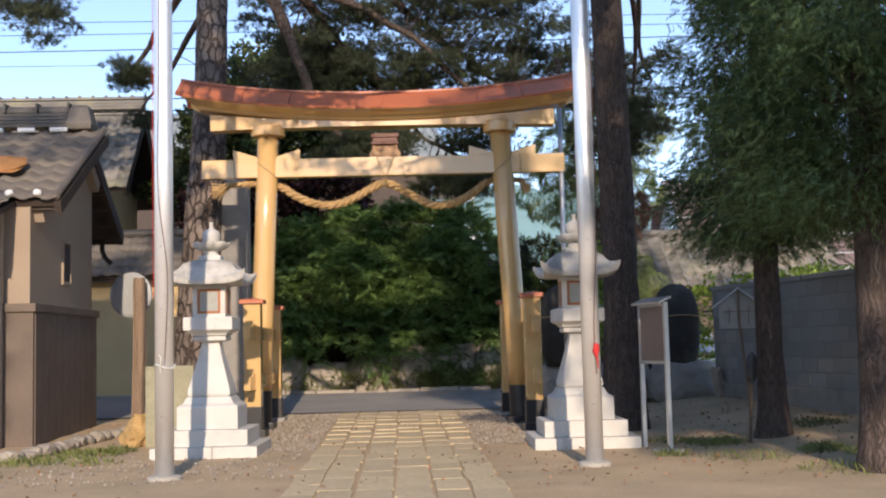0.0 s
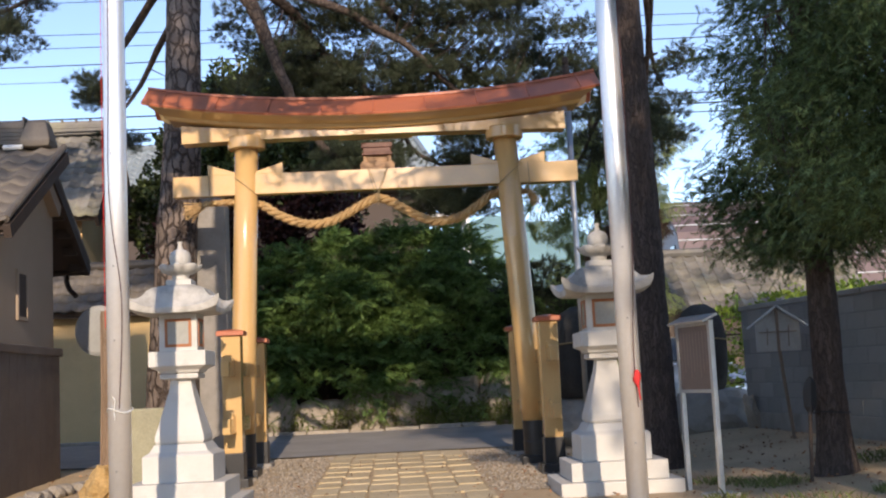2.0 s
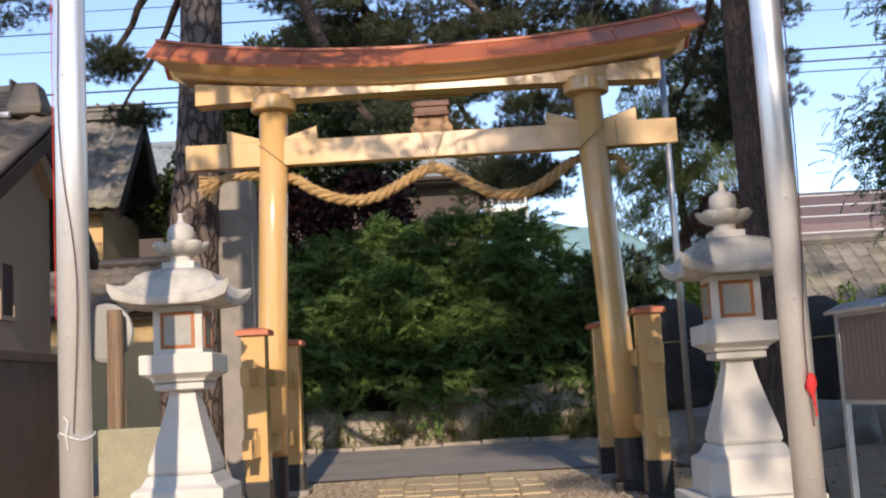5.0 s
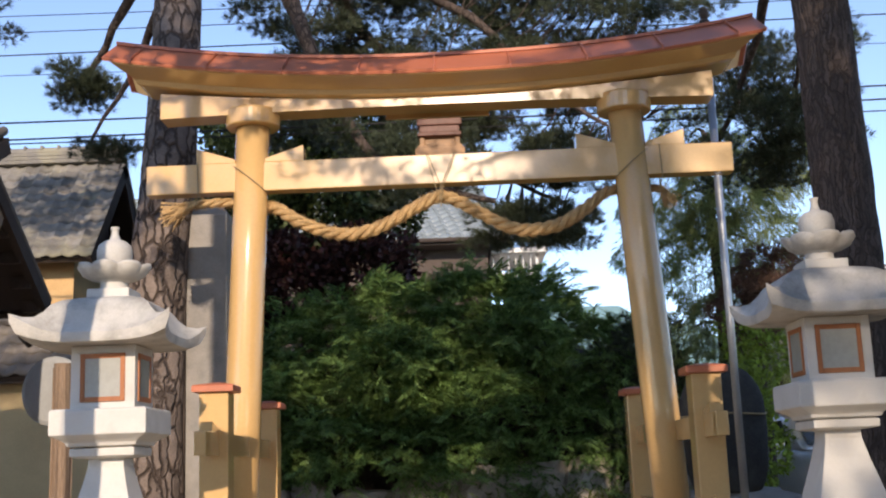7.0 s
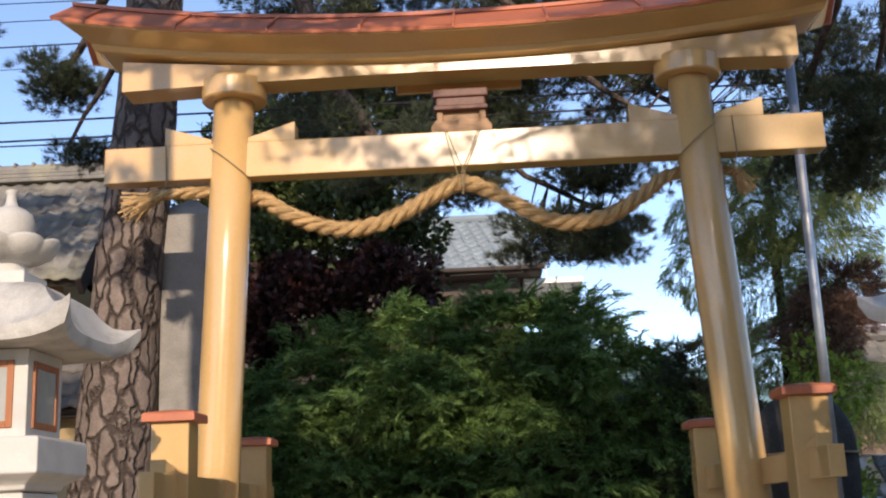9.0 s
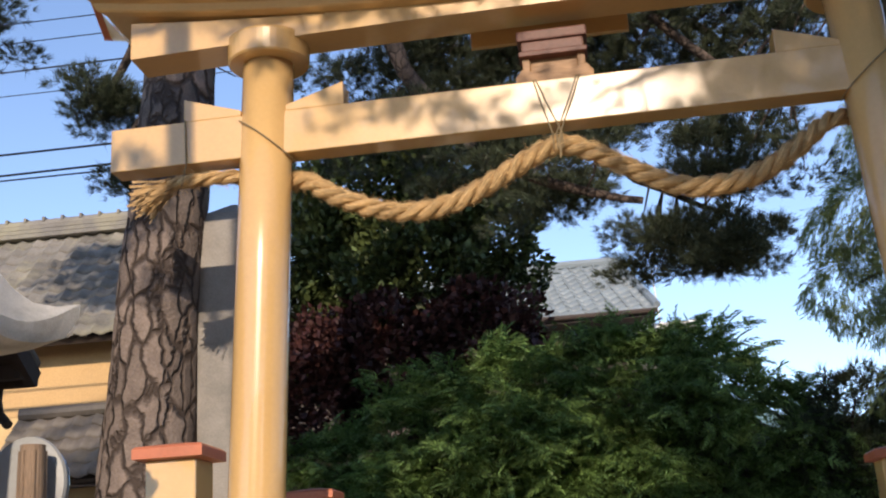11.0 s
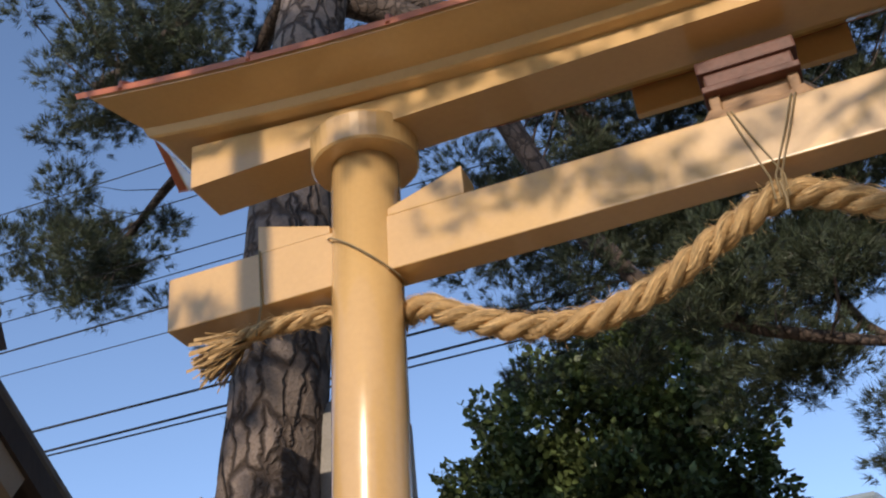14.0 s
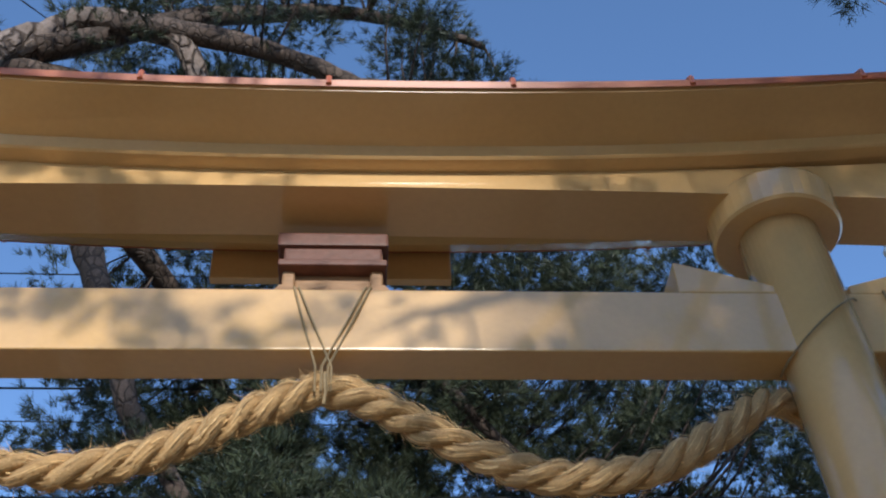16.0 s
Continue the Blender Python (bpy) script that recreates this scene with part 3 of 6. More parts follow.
# ---- stone lanterns ----
def lantern(x, y, turn, label):
    L = thing("stone_lantern", (x, y, gz(x, y) - 0.03), label, "lantern", "pair of stone lanterns", turn)
    # lowest course: four edge blocks
    for a, c, e, g in ((-0.56, 0.09, -0.56, -0.2), (0.094, 0.56, -0.56, -0.2), (-0.56, -0.1, -0.194, 0.56), (-0.094, 0.56, -0.194, 0.56)):
        part("footing_block", box(a, c, e, g, -0.1, 0.14, 0.01), M_GRANITE, L)
    part("lower_step", square([(0.445, 0.14), (0.445, 0.31)], w=0.01), M_GRANITE, L)
    part("upper_step", square([(0.325, 0.31), (0.325, 0.545), (0.315, 0.558), (0.27, 0.585), (0.235, 0.65), (0.215, 0.655)], w=0.007), M_GRANITE, L)
    part("shaft", square([(0.215, 0.655), (0.228, 0.68), (0.224, 0.73), (0.168, 0.93), (0.122, 1.10), (0.1, 1.20), (0.097, 1.252)], w=0.006), M_GRANITE, L)
    part("shaft_head", square([(0.105, 1.245), (0.15, 1.25), (0.178, 1.258), (0.178, 1.30), (0.15, 1.306)], w=0.005), M_GRANITE, L)
    part("platform", square([(0.15, 1.304), (0.19, 1.312), (0.195, 1.33), (0.215, 1.345), (0.265, 1.372), (0.265, 1.502), (0.255, 1.512)], w=0.007), M_GRANITE, L)
    fb = part("fire_box", square([(0.178, 1.51), (0.178, 1.86)], w=0.005), M_GRANITE, L)
    for k in range(4):
        m = Matrix.Rotation(k * math.pi / 2, 4, "Z")
        b = bmesh.new()
        for x0, x1, za, zb in ((-0.124, -0.098, 1.55, 1.815), (0.098, 0.124, 1.55, 1.815), (-0.098, 0.098, 1.55, 1.577), (-0.098, 0.098, 1.788, 1.815)):
            box(x0, x1, -0.187, -0.168, za, zb, 0.003, b)
        b.transform(m)
        part("window_frame", b, M_FRAME, fb, "orange-brown wooden window frame")
        b = box(-0.099, 0.099, -0.182, -0.177, 1.576, 1.789)
        b.transform(m)
        part("pane", b, M_PANE, fb, "frosted grey pane")
    # swept roof whose corners curl up into horns
    prof = []
    for r, z, up, horn in ((0.16, 1.862, 0, 0), (0.345, 1.86, 0.01, 0.0), (0.378, 1.864, 0.05, 0.10), (0.386, 1.885, 0.09, 0.15), (0.386, 1.915, 0.105, 0.155), (0.365, 1.935, 0.07, 0.08), (0.335, 1.975, 0.035, 0.03), (0.305, 2.03, 0.015, 0), (0.275, 2.08, 0.006, 0), (0.225, 2.115, 0, 0), (0.13, 2.14, 0, 0)):
        ring = []
        for k in range(4):
            for i in range(14):
                f = -1 + 2 * i / 14
                c = abs(f) ** 4.5
                o = r * 0.97 * (1 + horn * c)
                ring.append(Matrix.Rotation(k * math.pi / 2, 3, "Z") @ Vector((f * o, -o, z + up * c + 0.004 * noise.noise(Vector((f * 3, k * 2.0, z * 9 + x))))))
        prof.append(ring)
    part("roof", rings(prof), M_GRANITE_WORN, L, smooth=True).data.set_sharp_from_angle(angle=radians(38))
    part("neck", square([(0.12, 2.13), (0.12, 2.19)], w=0.006), M_GRANITE, L)
    part("neck_ring", lathe([(0.09, 2.19), (0.078, 2.2), (0.078, 2.235), (0.092, 2.245)], 24), M_GRANITE, L)
    # lotus collar: eight pointed petals opening outward
    prof = []
    for r, z, wave, tip in ((0.08, 2.243, 0, 0), (0.125, 2.252, 0.01, 0), (0.17, 2.275, 0.016, 0.004), (0.198, 2.31, 0.02, 0.018), (0.196, 2.322, 0.018, 0.018), (0.15, 2.312, 0.006, 0.006), (0.10, 2.318, 0, 0), (0.085, 2.33, 0, 0)):
        ring = []
        for i in range(96):
            a = 2 * math.pi * i / 96
            p = abs(math.cos(4 * a)) ** 0.7
            rr = r + wave * (p - 0.35)
            ring.append((rr * math.cos(a), rr * math.sin(a), z + tip * p))
        prof.append(ring)
    part("lotus_collar", rings(prof), M_GRANITE_WORN, L, smooth=True)
    part("jewel", lathe([(0.07, 2.325), (0.09, 2.345), (0.1, 2.385), (0.101, 2.42), (0.09, 2.455), (0.062, 2.478), (0.036, 2.487), (0.029, 2.495), (0.021, 2.52), (0.02, 2.545), (0.026, 2.556), (0.024, 2.563), (0.004, 2.567)], 28), M_GRANITE_WORN, L, smooth=True)
    return L


lantern(-1.815, 12.40, -1, "tall white granite lantern with orange-framed fire box windows, in sun")
lantern(2.215, 12.33, -1, "tall white granite lantern with orange-framed windows, in dappled shade")


# ---- flagpoles ----
def flagpole(x, y, label):
    P = thing("flagpole", (x, y, 0), label, "pole", "pair of flagpoles")
    part("shaft", lathe([(0.083, 0.0), (0.083, 3.0), (0.078, 6.0), (0.065, 9.5), (0.06, 9.55), (0.01, 9.6)], 40), M_STEEL, P, smooth=True)
    part("base_plate", lathe([(0.15, -0.02), (0.15, 0.022), (0.12, 0.034), (0.086, 0.036)], 32), M_CONCRETE, P)
    return P


fl = flagpole(-1.84, 9.99, "tall round brushed-steel flagpole with a wire tied round it")
fr = flagpole(2.005, 10.19, "tall round brushed-steel flagpole with a red rag tied to its cord")
part("tie_wire", tube([(0.09 * math.cos(a) * (1 + 0.1 * math.sin(3 * a)), 0.09 * math.sin(a) * 1.05, 0.985 + 0.02 * math.sin(a * 2)) for a in [i * 0.35 for i in range(37)]], 0.006, 6), M_WHITECORD, fl, "pale twisted wire tie")
part("wire_tail", tube([(-0.01, -0.093, 0.92), (-0.015, -0.105, 0.99), (-0.005, -0.1, 1.06), (-0.03, -0.1, 1.09)], 0.006, 6), M_WHITECORD, fl)
part("halyard", tube(curve_points([(0.02, -0.09, 1.0), (0.05, -0.095, 1.8), (-0.03, -0.1, 2.6), (-0.02, -0.095, 4.0), (-0.01, -0.09, 9.4)], 6), 0.004, 5), M_CORD, fl)
part("halyard", tube([(-0.094, 0.0, 1.6), (-0.096, -0.01, 3.5), (-0.085, 0, 9.4)], 0.0025, 5), M_RAG, fl, "red cord")
part("halyard", tube(curve_points([(0.03, -0.09, 0.82), (0.02, -0.098, 1.3), (0.07, -0.08, 2.2), (0.085, -0.04, 4.0), (0.05, -0.06, 9.4)], 6), 0.004, 5), M_CORD, fr)
rag = []
for i in range(9):
    z = 1.10 - 0.016 * i
    w = 0.006 + 0.022 * math.sin(math.pi * min(1, (i + 0.6) / 8.5)) ** 0.8
    rag.append([(0.03 + w * math.cos(a) * (1 + 0.3 * math.sin(3 * a + i)), -0.105 + 0.6 * w * math.sin(a), z) for a in [k * math.pi / 5 for k in range(10)]])
part("red_rag", rings(rag), M_RAG, fr, "knotted red cloth rag", smooth=True)
part("rag_tail", tube([(0.036, -0.108, 0.985), (0.04, -0.106, 0.93), (0.048, -0.1, 0.87)], [0.009, 0.007, 0.004], 6), M_RAG, fr)
for z in (0.55, 1.5, 2.05, 2.9):
    part("bolt", lathe([(0.006, z - 0.006), (0.006, z + 0.006)], 8, c=(-0.01, -0.083)), M_GALV, fl)
    part("bolt", lathe([(0.006, z - 0.006), (0.006, z + 0.006)], 8, c=(-0.01, -0.083)), M_GALV, fr)


# ---- foliage ----
def unit(a):
    return a / np.maximum(np.linalg.norm(a, axis=1, keepdims=True), 1e-6)


def needle_mesh(pts, way, rng, per=13, size=0.11, wide=0.0045, open_=0.75):
    """Tufts of pine needles: thin triangles fanned about each tuft's axis."""
    n = len(pts)
    P = np.repeat(pts, per, 0)
    D = unit(np.repeat(way, per, 0) + rng.normal(0, open_, (n * per, 3)) * 0.62)
    S = unit(np.cross(D, rng.normal(0, 1, (n * per, 3)))) * wide
    Ln = size * rng.uniform(0.7, 1.15, (n * per, 1))
    off = rng.normal(0, 0.012, (n * per, 3))
    V = np.stack([P + off - S, P + off + S, P + off + D * Ln], 1).reshape(-1, 3)
    return V, np.arange(len(V)).reshape(-1, 3)


def frond_mesh(pts, way, rng, size=0.25, wide=0.09, pairs=5, droop=0.35, flat=True, tilt=0.75):
    """Flat feathered sprays: leaflets in pairs along a drooping rib."""
    n = len(pts)
    D = unit(way)
    up = np.tile([0, 0, 1.0], (n, 1)) + rng.normal(0, tilt if flat else 1.0, (n, 3))
    S = unit(np.cross(D, up))
    U = np.cross(S, D)
    Ln = size * rng.uniform(0.6, 1.2, (n, 1))
    tris = []
    for j in range(pairs):
        f = j / pairs
        sag = -droop * Ln * (f ** 2)
        root = pts + D * Ln * f + U * sag
        w = wide * (1 - 0.75 * f) * rng.uniform(0.7, 1.2, (n, 1))
        sag2 = -droop * Ln * ((f + 0.25) ** 2)
        for s in (-1, 1):
            tip = pts + D * Ln * (f + 0.30) + U * (sag2 - 0.1 * w) + S * w * s
            root2 = pts + D * Ln * (f + 0.16) + U * sag
            tris.append(np.stack([root, tip, root2], 1))
    V = np.concatenate(tris, 0).reshape(-1, 3)
    return V, np.arange(len(V)).reshape(-1, 3)


def leaf_mesh(pts, way, rng, size=0.07, wide=0.03):
    """Single leaves, each a folded diamond."""
    n = len(pts)
    D = unit(way + rng.normal(0, 0.7, (n, 3)))
    S = unit(np.cross(D, rng.normal(0, 1, (n, 3)) + np.array([0, 0, 1.5])))
    Ln = size * rng.uniform(0.6, 1.2, (n, 1))
    W = wide * rng.uniform(0.7, 1.2, (n, 1))
    a, c = pts, pts + D * Ln
    b = pts + D * Ln * 0.45 + S * W
    e = pts + D * Ln * 0.45 - S * W
    V = np.stack([a, b, c, e], 1).reshape(-1, 3)
    return V, np.arange(len(V)).reshape(-1, 4)


def pads(centres, rng, count, rx=0.45, rz=0.16):
    """Points and growing directions in flat cushions round the centres."""
    C = np.repeat(np.asarray(centres, float), count, 0)
    n = len(C)
    o = unit(rng.normal(0, 1, (n, 3))) * rng.uniform(0.2, 1, (n, 1)) ** 0.5
    scale = np.repeat(rng.uniform(0.6, 1.25, (len(centres), 1)), count, 0)
    pts = C + o * np.array([rx, rx, rz]) * scale
    way = unit(o * np.array([1, 1, 0.5]) + np.array([0, 0, 0.45]))
    return pts, way


def limb(name, pts, r0, r1, mat_, parent, n=9, steps=5, rough=0.25):
    p = curve_points(pts, steps)
    k = len(p) - 1
    j = [q + Vector((noise.noise(q * 2.3), noise.noise(q * 2.3 + Vector((9, 0, 0))), noise.noise(q * 2.3 + Vector((0, 9, 0))))) * 0.05 for q in p[1:]]
    return part(name, tube([p[0]] + j, [r0 + (r1 - r0) * i / k for i in range(k + 1)], n, rough=rough), mat_, parent, smooth=True)


def trunk(name, pts, radii, mat_, parent, plates=0.02, seg=56, steps=16, cell=(6.0, 3.0)):
    """A trunk whose bark plates stand proud of their cracks."""
    p = curve_points(pts, steps)
    t = np.linspace(0, len(radii) - 1, len(p))
    rr = np.interp(t, np.arange(len(radii)), radii)
    prof = []
    for q, r in zip(p, rr):
        ring = []
        for k in range(seg):
            a = 2 * math.pi * k / seg
            e = Vector((math.cos(a), math.sin(a), 0))
            s = q + e * r
            dist = noise.voronoi(Vector((s.x * cell[0], s.y * cell[0], s.z * cell[1])) + 0.5 * noise.noise_vector(s * 2.5))[0]
            edge = min(1.0, (dist[1] - dist[0]) * 3.0)
            ring.append(q + e * (r + plates * (edge - 0.6) + 0.05 * r * noise.noise(s * 1.6)))
        prof.append(ring)
    return part(name, rings(prof), mat_, parent, smooth=True)


def twigs(limbs_pts, centres, mat_, parent, r=0.012):
    """Thin twigs from the nearest limb point to each cushion."""
    L = np.asarray(limbs_pts, float)
    V, F = [], []
    for c in centres:
        dd = np.linalg.norm(L - np.asarray(c) + np.array([0, 0, -0.1]), axis=1)
        a = Vector(L[int(dd.argmin())])
        c = Vector(c)
        m = (a + c) / 2 + Vector((0, 0, -0.08 * (c - a).length)) + noise.noise_vector(c) * 0.1
        w = r * (0.6 + 0.5 * (c - a).length)
        line = [a, m, c]
        i = len(V)
        for k, q in enumerate(line):
            rad = w * (1 - 0.38 * k)
            for j in range(4):
                an = j * math.pi / 2
                V.append((q.x + rad * math.cos(an), q.y + rad * 0.5, q.z + rad * math.sin(an)) if j % 2 == 0 else (q.x + rad * math.cos(an), q.y + (rad if j == 1 else -rad), q.z + rad * math.sin(an) * 0.3))
        for k in range(2):
            for j in range(4):
                F.append((i + k * 4 + j, i + k * 4 + (j + 1) % 4, i + (k + 1) * 4 + (j + 1) % 4, i + (k + 1) * 4 + j))
    return tagged(raw("branchwork", V, F, mat_, parent), kind="stuff")


def scatter(rng, n, boxes):
    """n points spread over boxes (x0, x1, y0, y1, z0, z1, weight)."""
    w = np.array([b[6] for b in boxes], float)
    k = rng.choice(len(boxes), n, p=w / w.sum())
    B = np.array([b[:6] for b in boxes])[k]
    return np.stack([rng.uniform(B[:, 0], B[:, 1]), rng.uniform(B[:, 2], B[:, 3]), rng.uniform(B[:, 4], B[:, 5])], 1)


def sampled(limbs, step=8):
    return [tuple(q) for l in limbs for q in curve_points(l, step)[2:]]


# the great pine behind the gate
rng = np.random.RandomState(3)
pine = thing("pine_tree", (0, 0, 0), "old pine with grey-brown plated bark and drooping dark boughs", "tree")
trunk("trunk", [(-2.76, 16.72, -0.1), (-2.76, 16.72, 0.5), (-2.73, 16.72, 1.6), (-2.66, 16.74, 3.0), (-2.55, 16.8, 4.6), (-2.56, 17.05, 6.0), (-2.6, 17.6, 7.8)], [0.45, 0.37, 0.315, 0.276, 0.25, 0.235, 0.24], M_BARK, pine, 0.007, 72, 24, (7.5, 3.6))
BOUGHS = [
    [(-2.6, 17.6, 7.7), (-2.95, 17.8, 8.4), (-3.1, 17.9, 9.6), (-3.3, 18.0, 11.4)],
    [(-2.6, 17.6, 7.6), (-2.24, 17.8, 8.3), (-1.85, 17.8, 8.6), (-1.2, 17.85, 8.43), (-0.95, 17.9, 7.9), (-0.7, 18.0, 7.55)],
    [(-1.7, 17.8, 8.55), (-0.76, 17.8, 8.38), (-0.07, 17.85, 8.09), (0.3, 17.9, 7.98), (1.4, 18.1, 8.15)],
    [(-2.65, 17.6, 7.7), (-3.0, 17.8, 8.25), (-3.53, 17.8, 8.37), (-4.07, 17.9, 7.97), (-5.0, 18.1, 7.8)],
    [(-2.58, 17.5, 7.4), (-1.9, 17.8, 7.0), (-1.5, 17.95, 6.28), (-1.3, 18.0, 5.7), (-0.95, 18.2, 4.95), (-0.3, 18.3, 4.3), (0.7, 18.6, 4.05)],
    [(-2.5, 17.7, 7.9), (-0.9, 18.9, 8.4), (0.17, 20.0, 7.5), (0.98, 20.2, 6.8), (1.98, 20.3, 6.0), (2.8, 20.4, 5.5)],
    [(-2.5, 17.6, 7.5), (-1.3, 19.0, 7.1), (-0.76, 20.0, 6.6), (0.14, 20.2, 5.8), (0.8, 20.4, 4.9), (1.7, 20.5, 4.45)],
    [(-2.6, 17.5, 7.3), (-3.4, 18.8, 7.1), (-4.2, 19.6, 6.3), (-4.6, 19.7, 6.0)],
    [(-2.6, 17.3, 6.7), (-3.4, 18.8, 6.1), (-4.4, 19.9, 5.25)],
    [(-2.8, 17.7, 8.2), (-4.2, 19.0, 7.9), (-6.6, 20.2, 7.3)],
    [(-2.2, 17.8, 8.2), (-0.2, 18.2, 9.4), (1.3, 18.6, 9.5)],
    [(-2.4, 17.6, 7.4), (0.2, 18.8, 6.6), (1.4, 19.4, 5.7), (2.2, 19.6, 5.2)],
]
RAD = [(0.2, 0.07), (0.15, 0.05), (0.10, 0.04), (0.10, 0.035), (0.13, 0.03), (0.11, 0.025), (0.10, 0.02), (0.09, 0.02), (0.07, 0.015), (0.09, 0.02), (0.11, 0.03), (0.08, 0.02)]
for k, (l, (a, b)) in enumerate(zip(BOUGHS, RAD)):
    limb("limb", l, a, b, M_BARK if k < 2 else M_BRANCH, pine, 14 if k < 5 else 9)
cent = scatter(rng, 665, [
    (-0.5, 1.8, 19.6, 21.0, 5.4, 6.4, 1.9),
    (0.6, 3.7, 18.8, 21.0, 5.9, 7.5, 3.0), (-2.2, 0.6, 19.4, 21.2, 5.4, 6.6, 2.0),
    (-2.4, 2.6, 18.8, 21.0, 5.8, 7.6, 7.2), (-0.45, 0.35, 19.7, 20.4, 4.45, 5.0, 0.7), (0.6, 1.95, 19.7, 20.4, 3.85, 4.3, 1.3), (1.1, 2.4, 19.7, 20.5, 4.6, 5.25, 1.4), (0.3, 1.0, 19.8, 20.4, 5.25, 5.6, 0.5), (-4.55, -4.15, 19.3, 19.9, 5.85, 6.1, 0.32), (-4.45, -4.05, 19.7, 20.1, 5.15, 5.3, 0.3), (-6.8, -5.3, 18.7, 20.0, 6.6, 7.6, 1.2),
    (-7.0, -5.6, 19.6, 20.6, 7.0, 8.0, 1.4), (-5.4, 1.2, 17.0, 19.2, 8.2, 10.6, 6.0), (-5.4, -3.6, 17.2, 18.6, 7.2, 8.2, 1.4), (-1.2, 0.4, 17.8, 18.8, 4.2, 4.9, 0.8),
    (-1.5, 2.2, 18.0, 20.0, 6.8, 8.8, 3.4)])
twigs(sampled(BOUGHS), cent, M_BRANCH, pine, 0.014)
pts, way = pads(cent, rng, 58, 0.36, 0.14)
V, F = needle_mesh(pts, way, rng, 19, 0.095, 0.0034)
tagged(raw("crown", V, F, M_PINE, pine), kind="stuff")

# the dark straight tree beside the other lantern
rng = np.random.RandomState(4)
pine2 = thing("pine_tree", (0, 0, 0), "tall tree with a dark straight furrowed trunk behind the lantern", "tree")
trunk("trunk", [(3.06, 14.2, -0.1), (3.07, 14.2, 0.5), (3.08, 14.2, 1.6), (3.06, 14.2, 3.5), (3.02, 14.2, 5.5), (2.95, 14.25, 8.0), (2.9, 14.3, 11.0)], [0.36, 0.265, 0.225, 0.212, 0.20, 0.18, 0.1], M_BARK_DARK, pine2, 0.012, 56, 16, (16, 1.6))
L2 = [[(2.98, 14.2, 7.6), (3.8, 15.8, 6.9), (4.4, 18.6, 6.1), (4.9, 20.0, 5.8)], [(3.0, 14.2, 7.0), (3.9, 16.6, 6.2), (4.4, 19.4, 5.1)], [(3.0, 14.2, 6.6), (3.5, 16.8, 5.9), (3.7, 19.2, 5.3), (3.4, 20.0, 4.6)], [(2.95, 14.2, 8.0), (4.5, 15.0, 8.3), (5.5, 16.2, 8.2)], [(2.95, 14.3, 8.6), (2.2, 15.4, 9.2), (1.0, 16.6, 9.3)],
      [(3.0, 14.2, 7.2), (2.2, 12.4, 7.1), (0.8, 11.0, 6.5), (-1.0, 10.5, 6.3), (-2.6, 10.3, 6.2)], [(3.0, 14.2, 6.9), (2.6, 12.2, 6.6), (1.9, 10.8, 5.9), (0.6, 10.3, 5.6)]]
for l in L2:
    limb("limb", l, 0.07, 0.02, M_BRANCH, pine2)
limb("dead_stub", [(3.2, 14.1, 4.6), (3.34, 14.0, 4.66)], 0.025, 0.012, M_BRANCH, pine2)
cent = scatter(rng, 198, [(3.1, 4.5, 18.6, 20.2, 4.4, 5.9, 3.0), (-0.9, 2.8, 9.8, 11.0, 5.2, 5.85, 2.0), (-2.7, -0.2, 9.8, 11.2, 5.9, 6.9, 1.7), (1.5, 2.9, 9.8, 11.2, 5.9, 6.9, 0.9), (-2.6, -2.0, 9.8, 11.0, 5.2, 5.85, 0.3), (-2.6, -0.4, 9.6, 11.2, 6.9, 8.0, 1.0), (2.0, 2.8, 9.6, 11.2, 6.9, 8.0, 0.4), (3.7, 5.1, 18.6, 20.4, 5.5, 6.2, 2), (4.0, 5.0, 18.6, 20.2, 4.7, 5.3, 1.6), (3.6, 6.0, 14.5, 17.0, 7.6, 8.8, 2), (0.8, 2.4, 15.5, 17.0, 8.8, 9.8, 1.4)])
twigs(sampled(L2), cent, M_BRANCH, pine2)
pts, way = pads(cent, rng, 52, 0.36, 0.14)
V, F = needle_mesh(pts, way, rng, 17, 0.095, 0.0038)
tagged(raw("crown", V, F, M_PINE, pine2), kind="stuff")


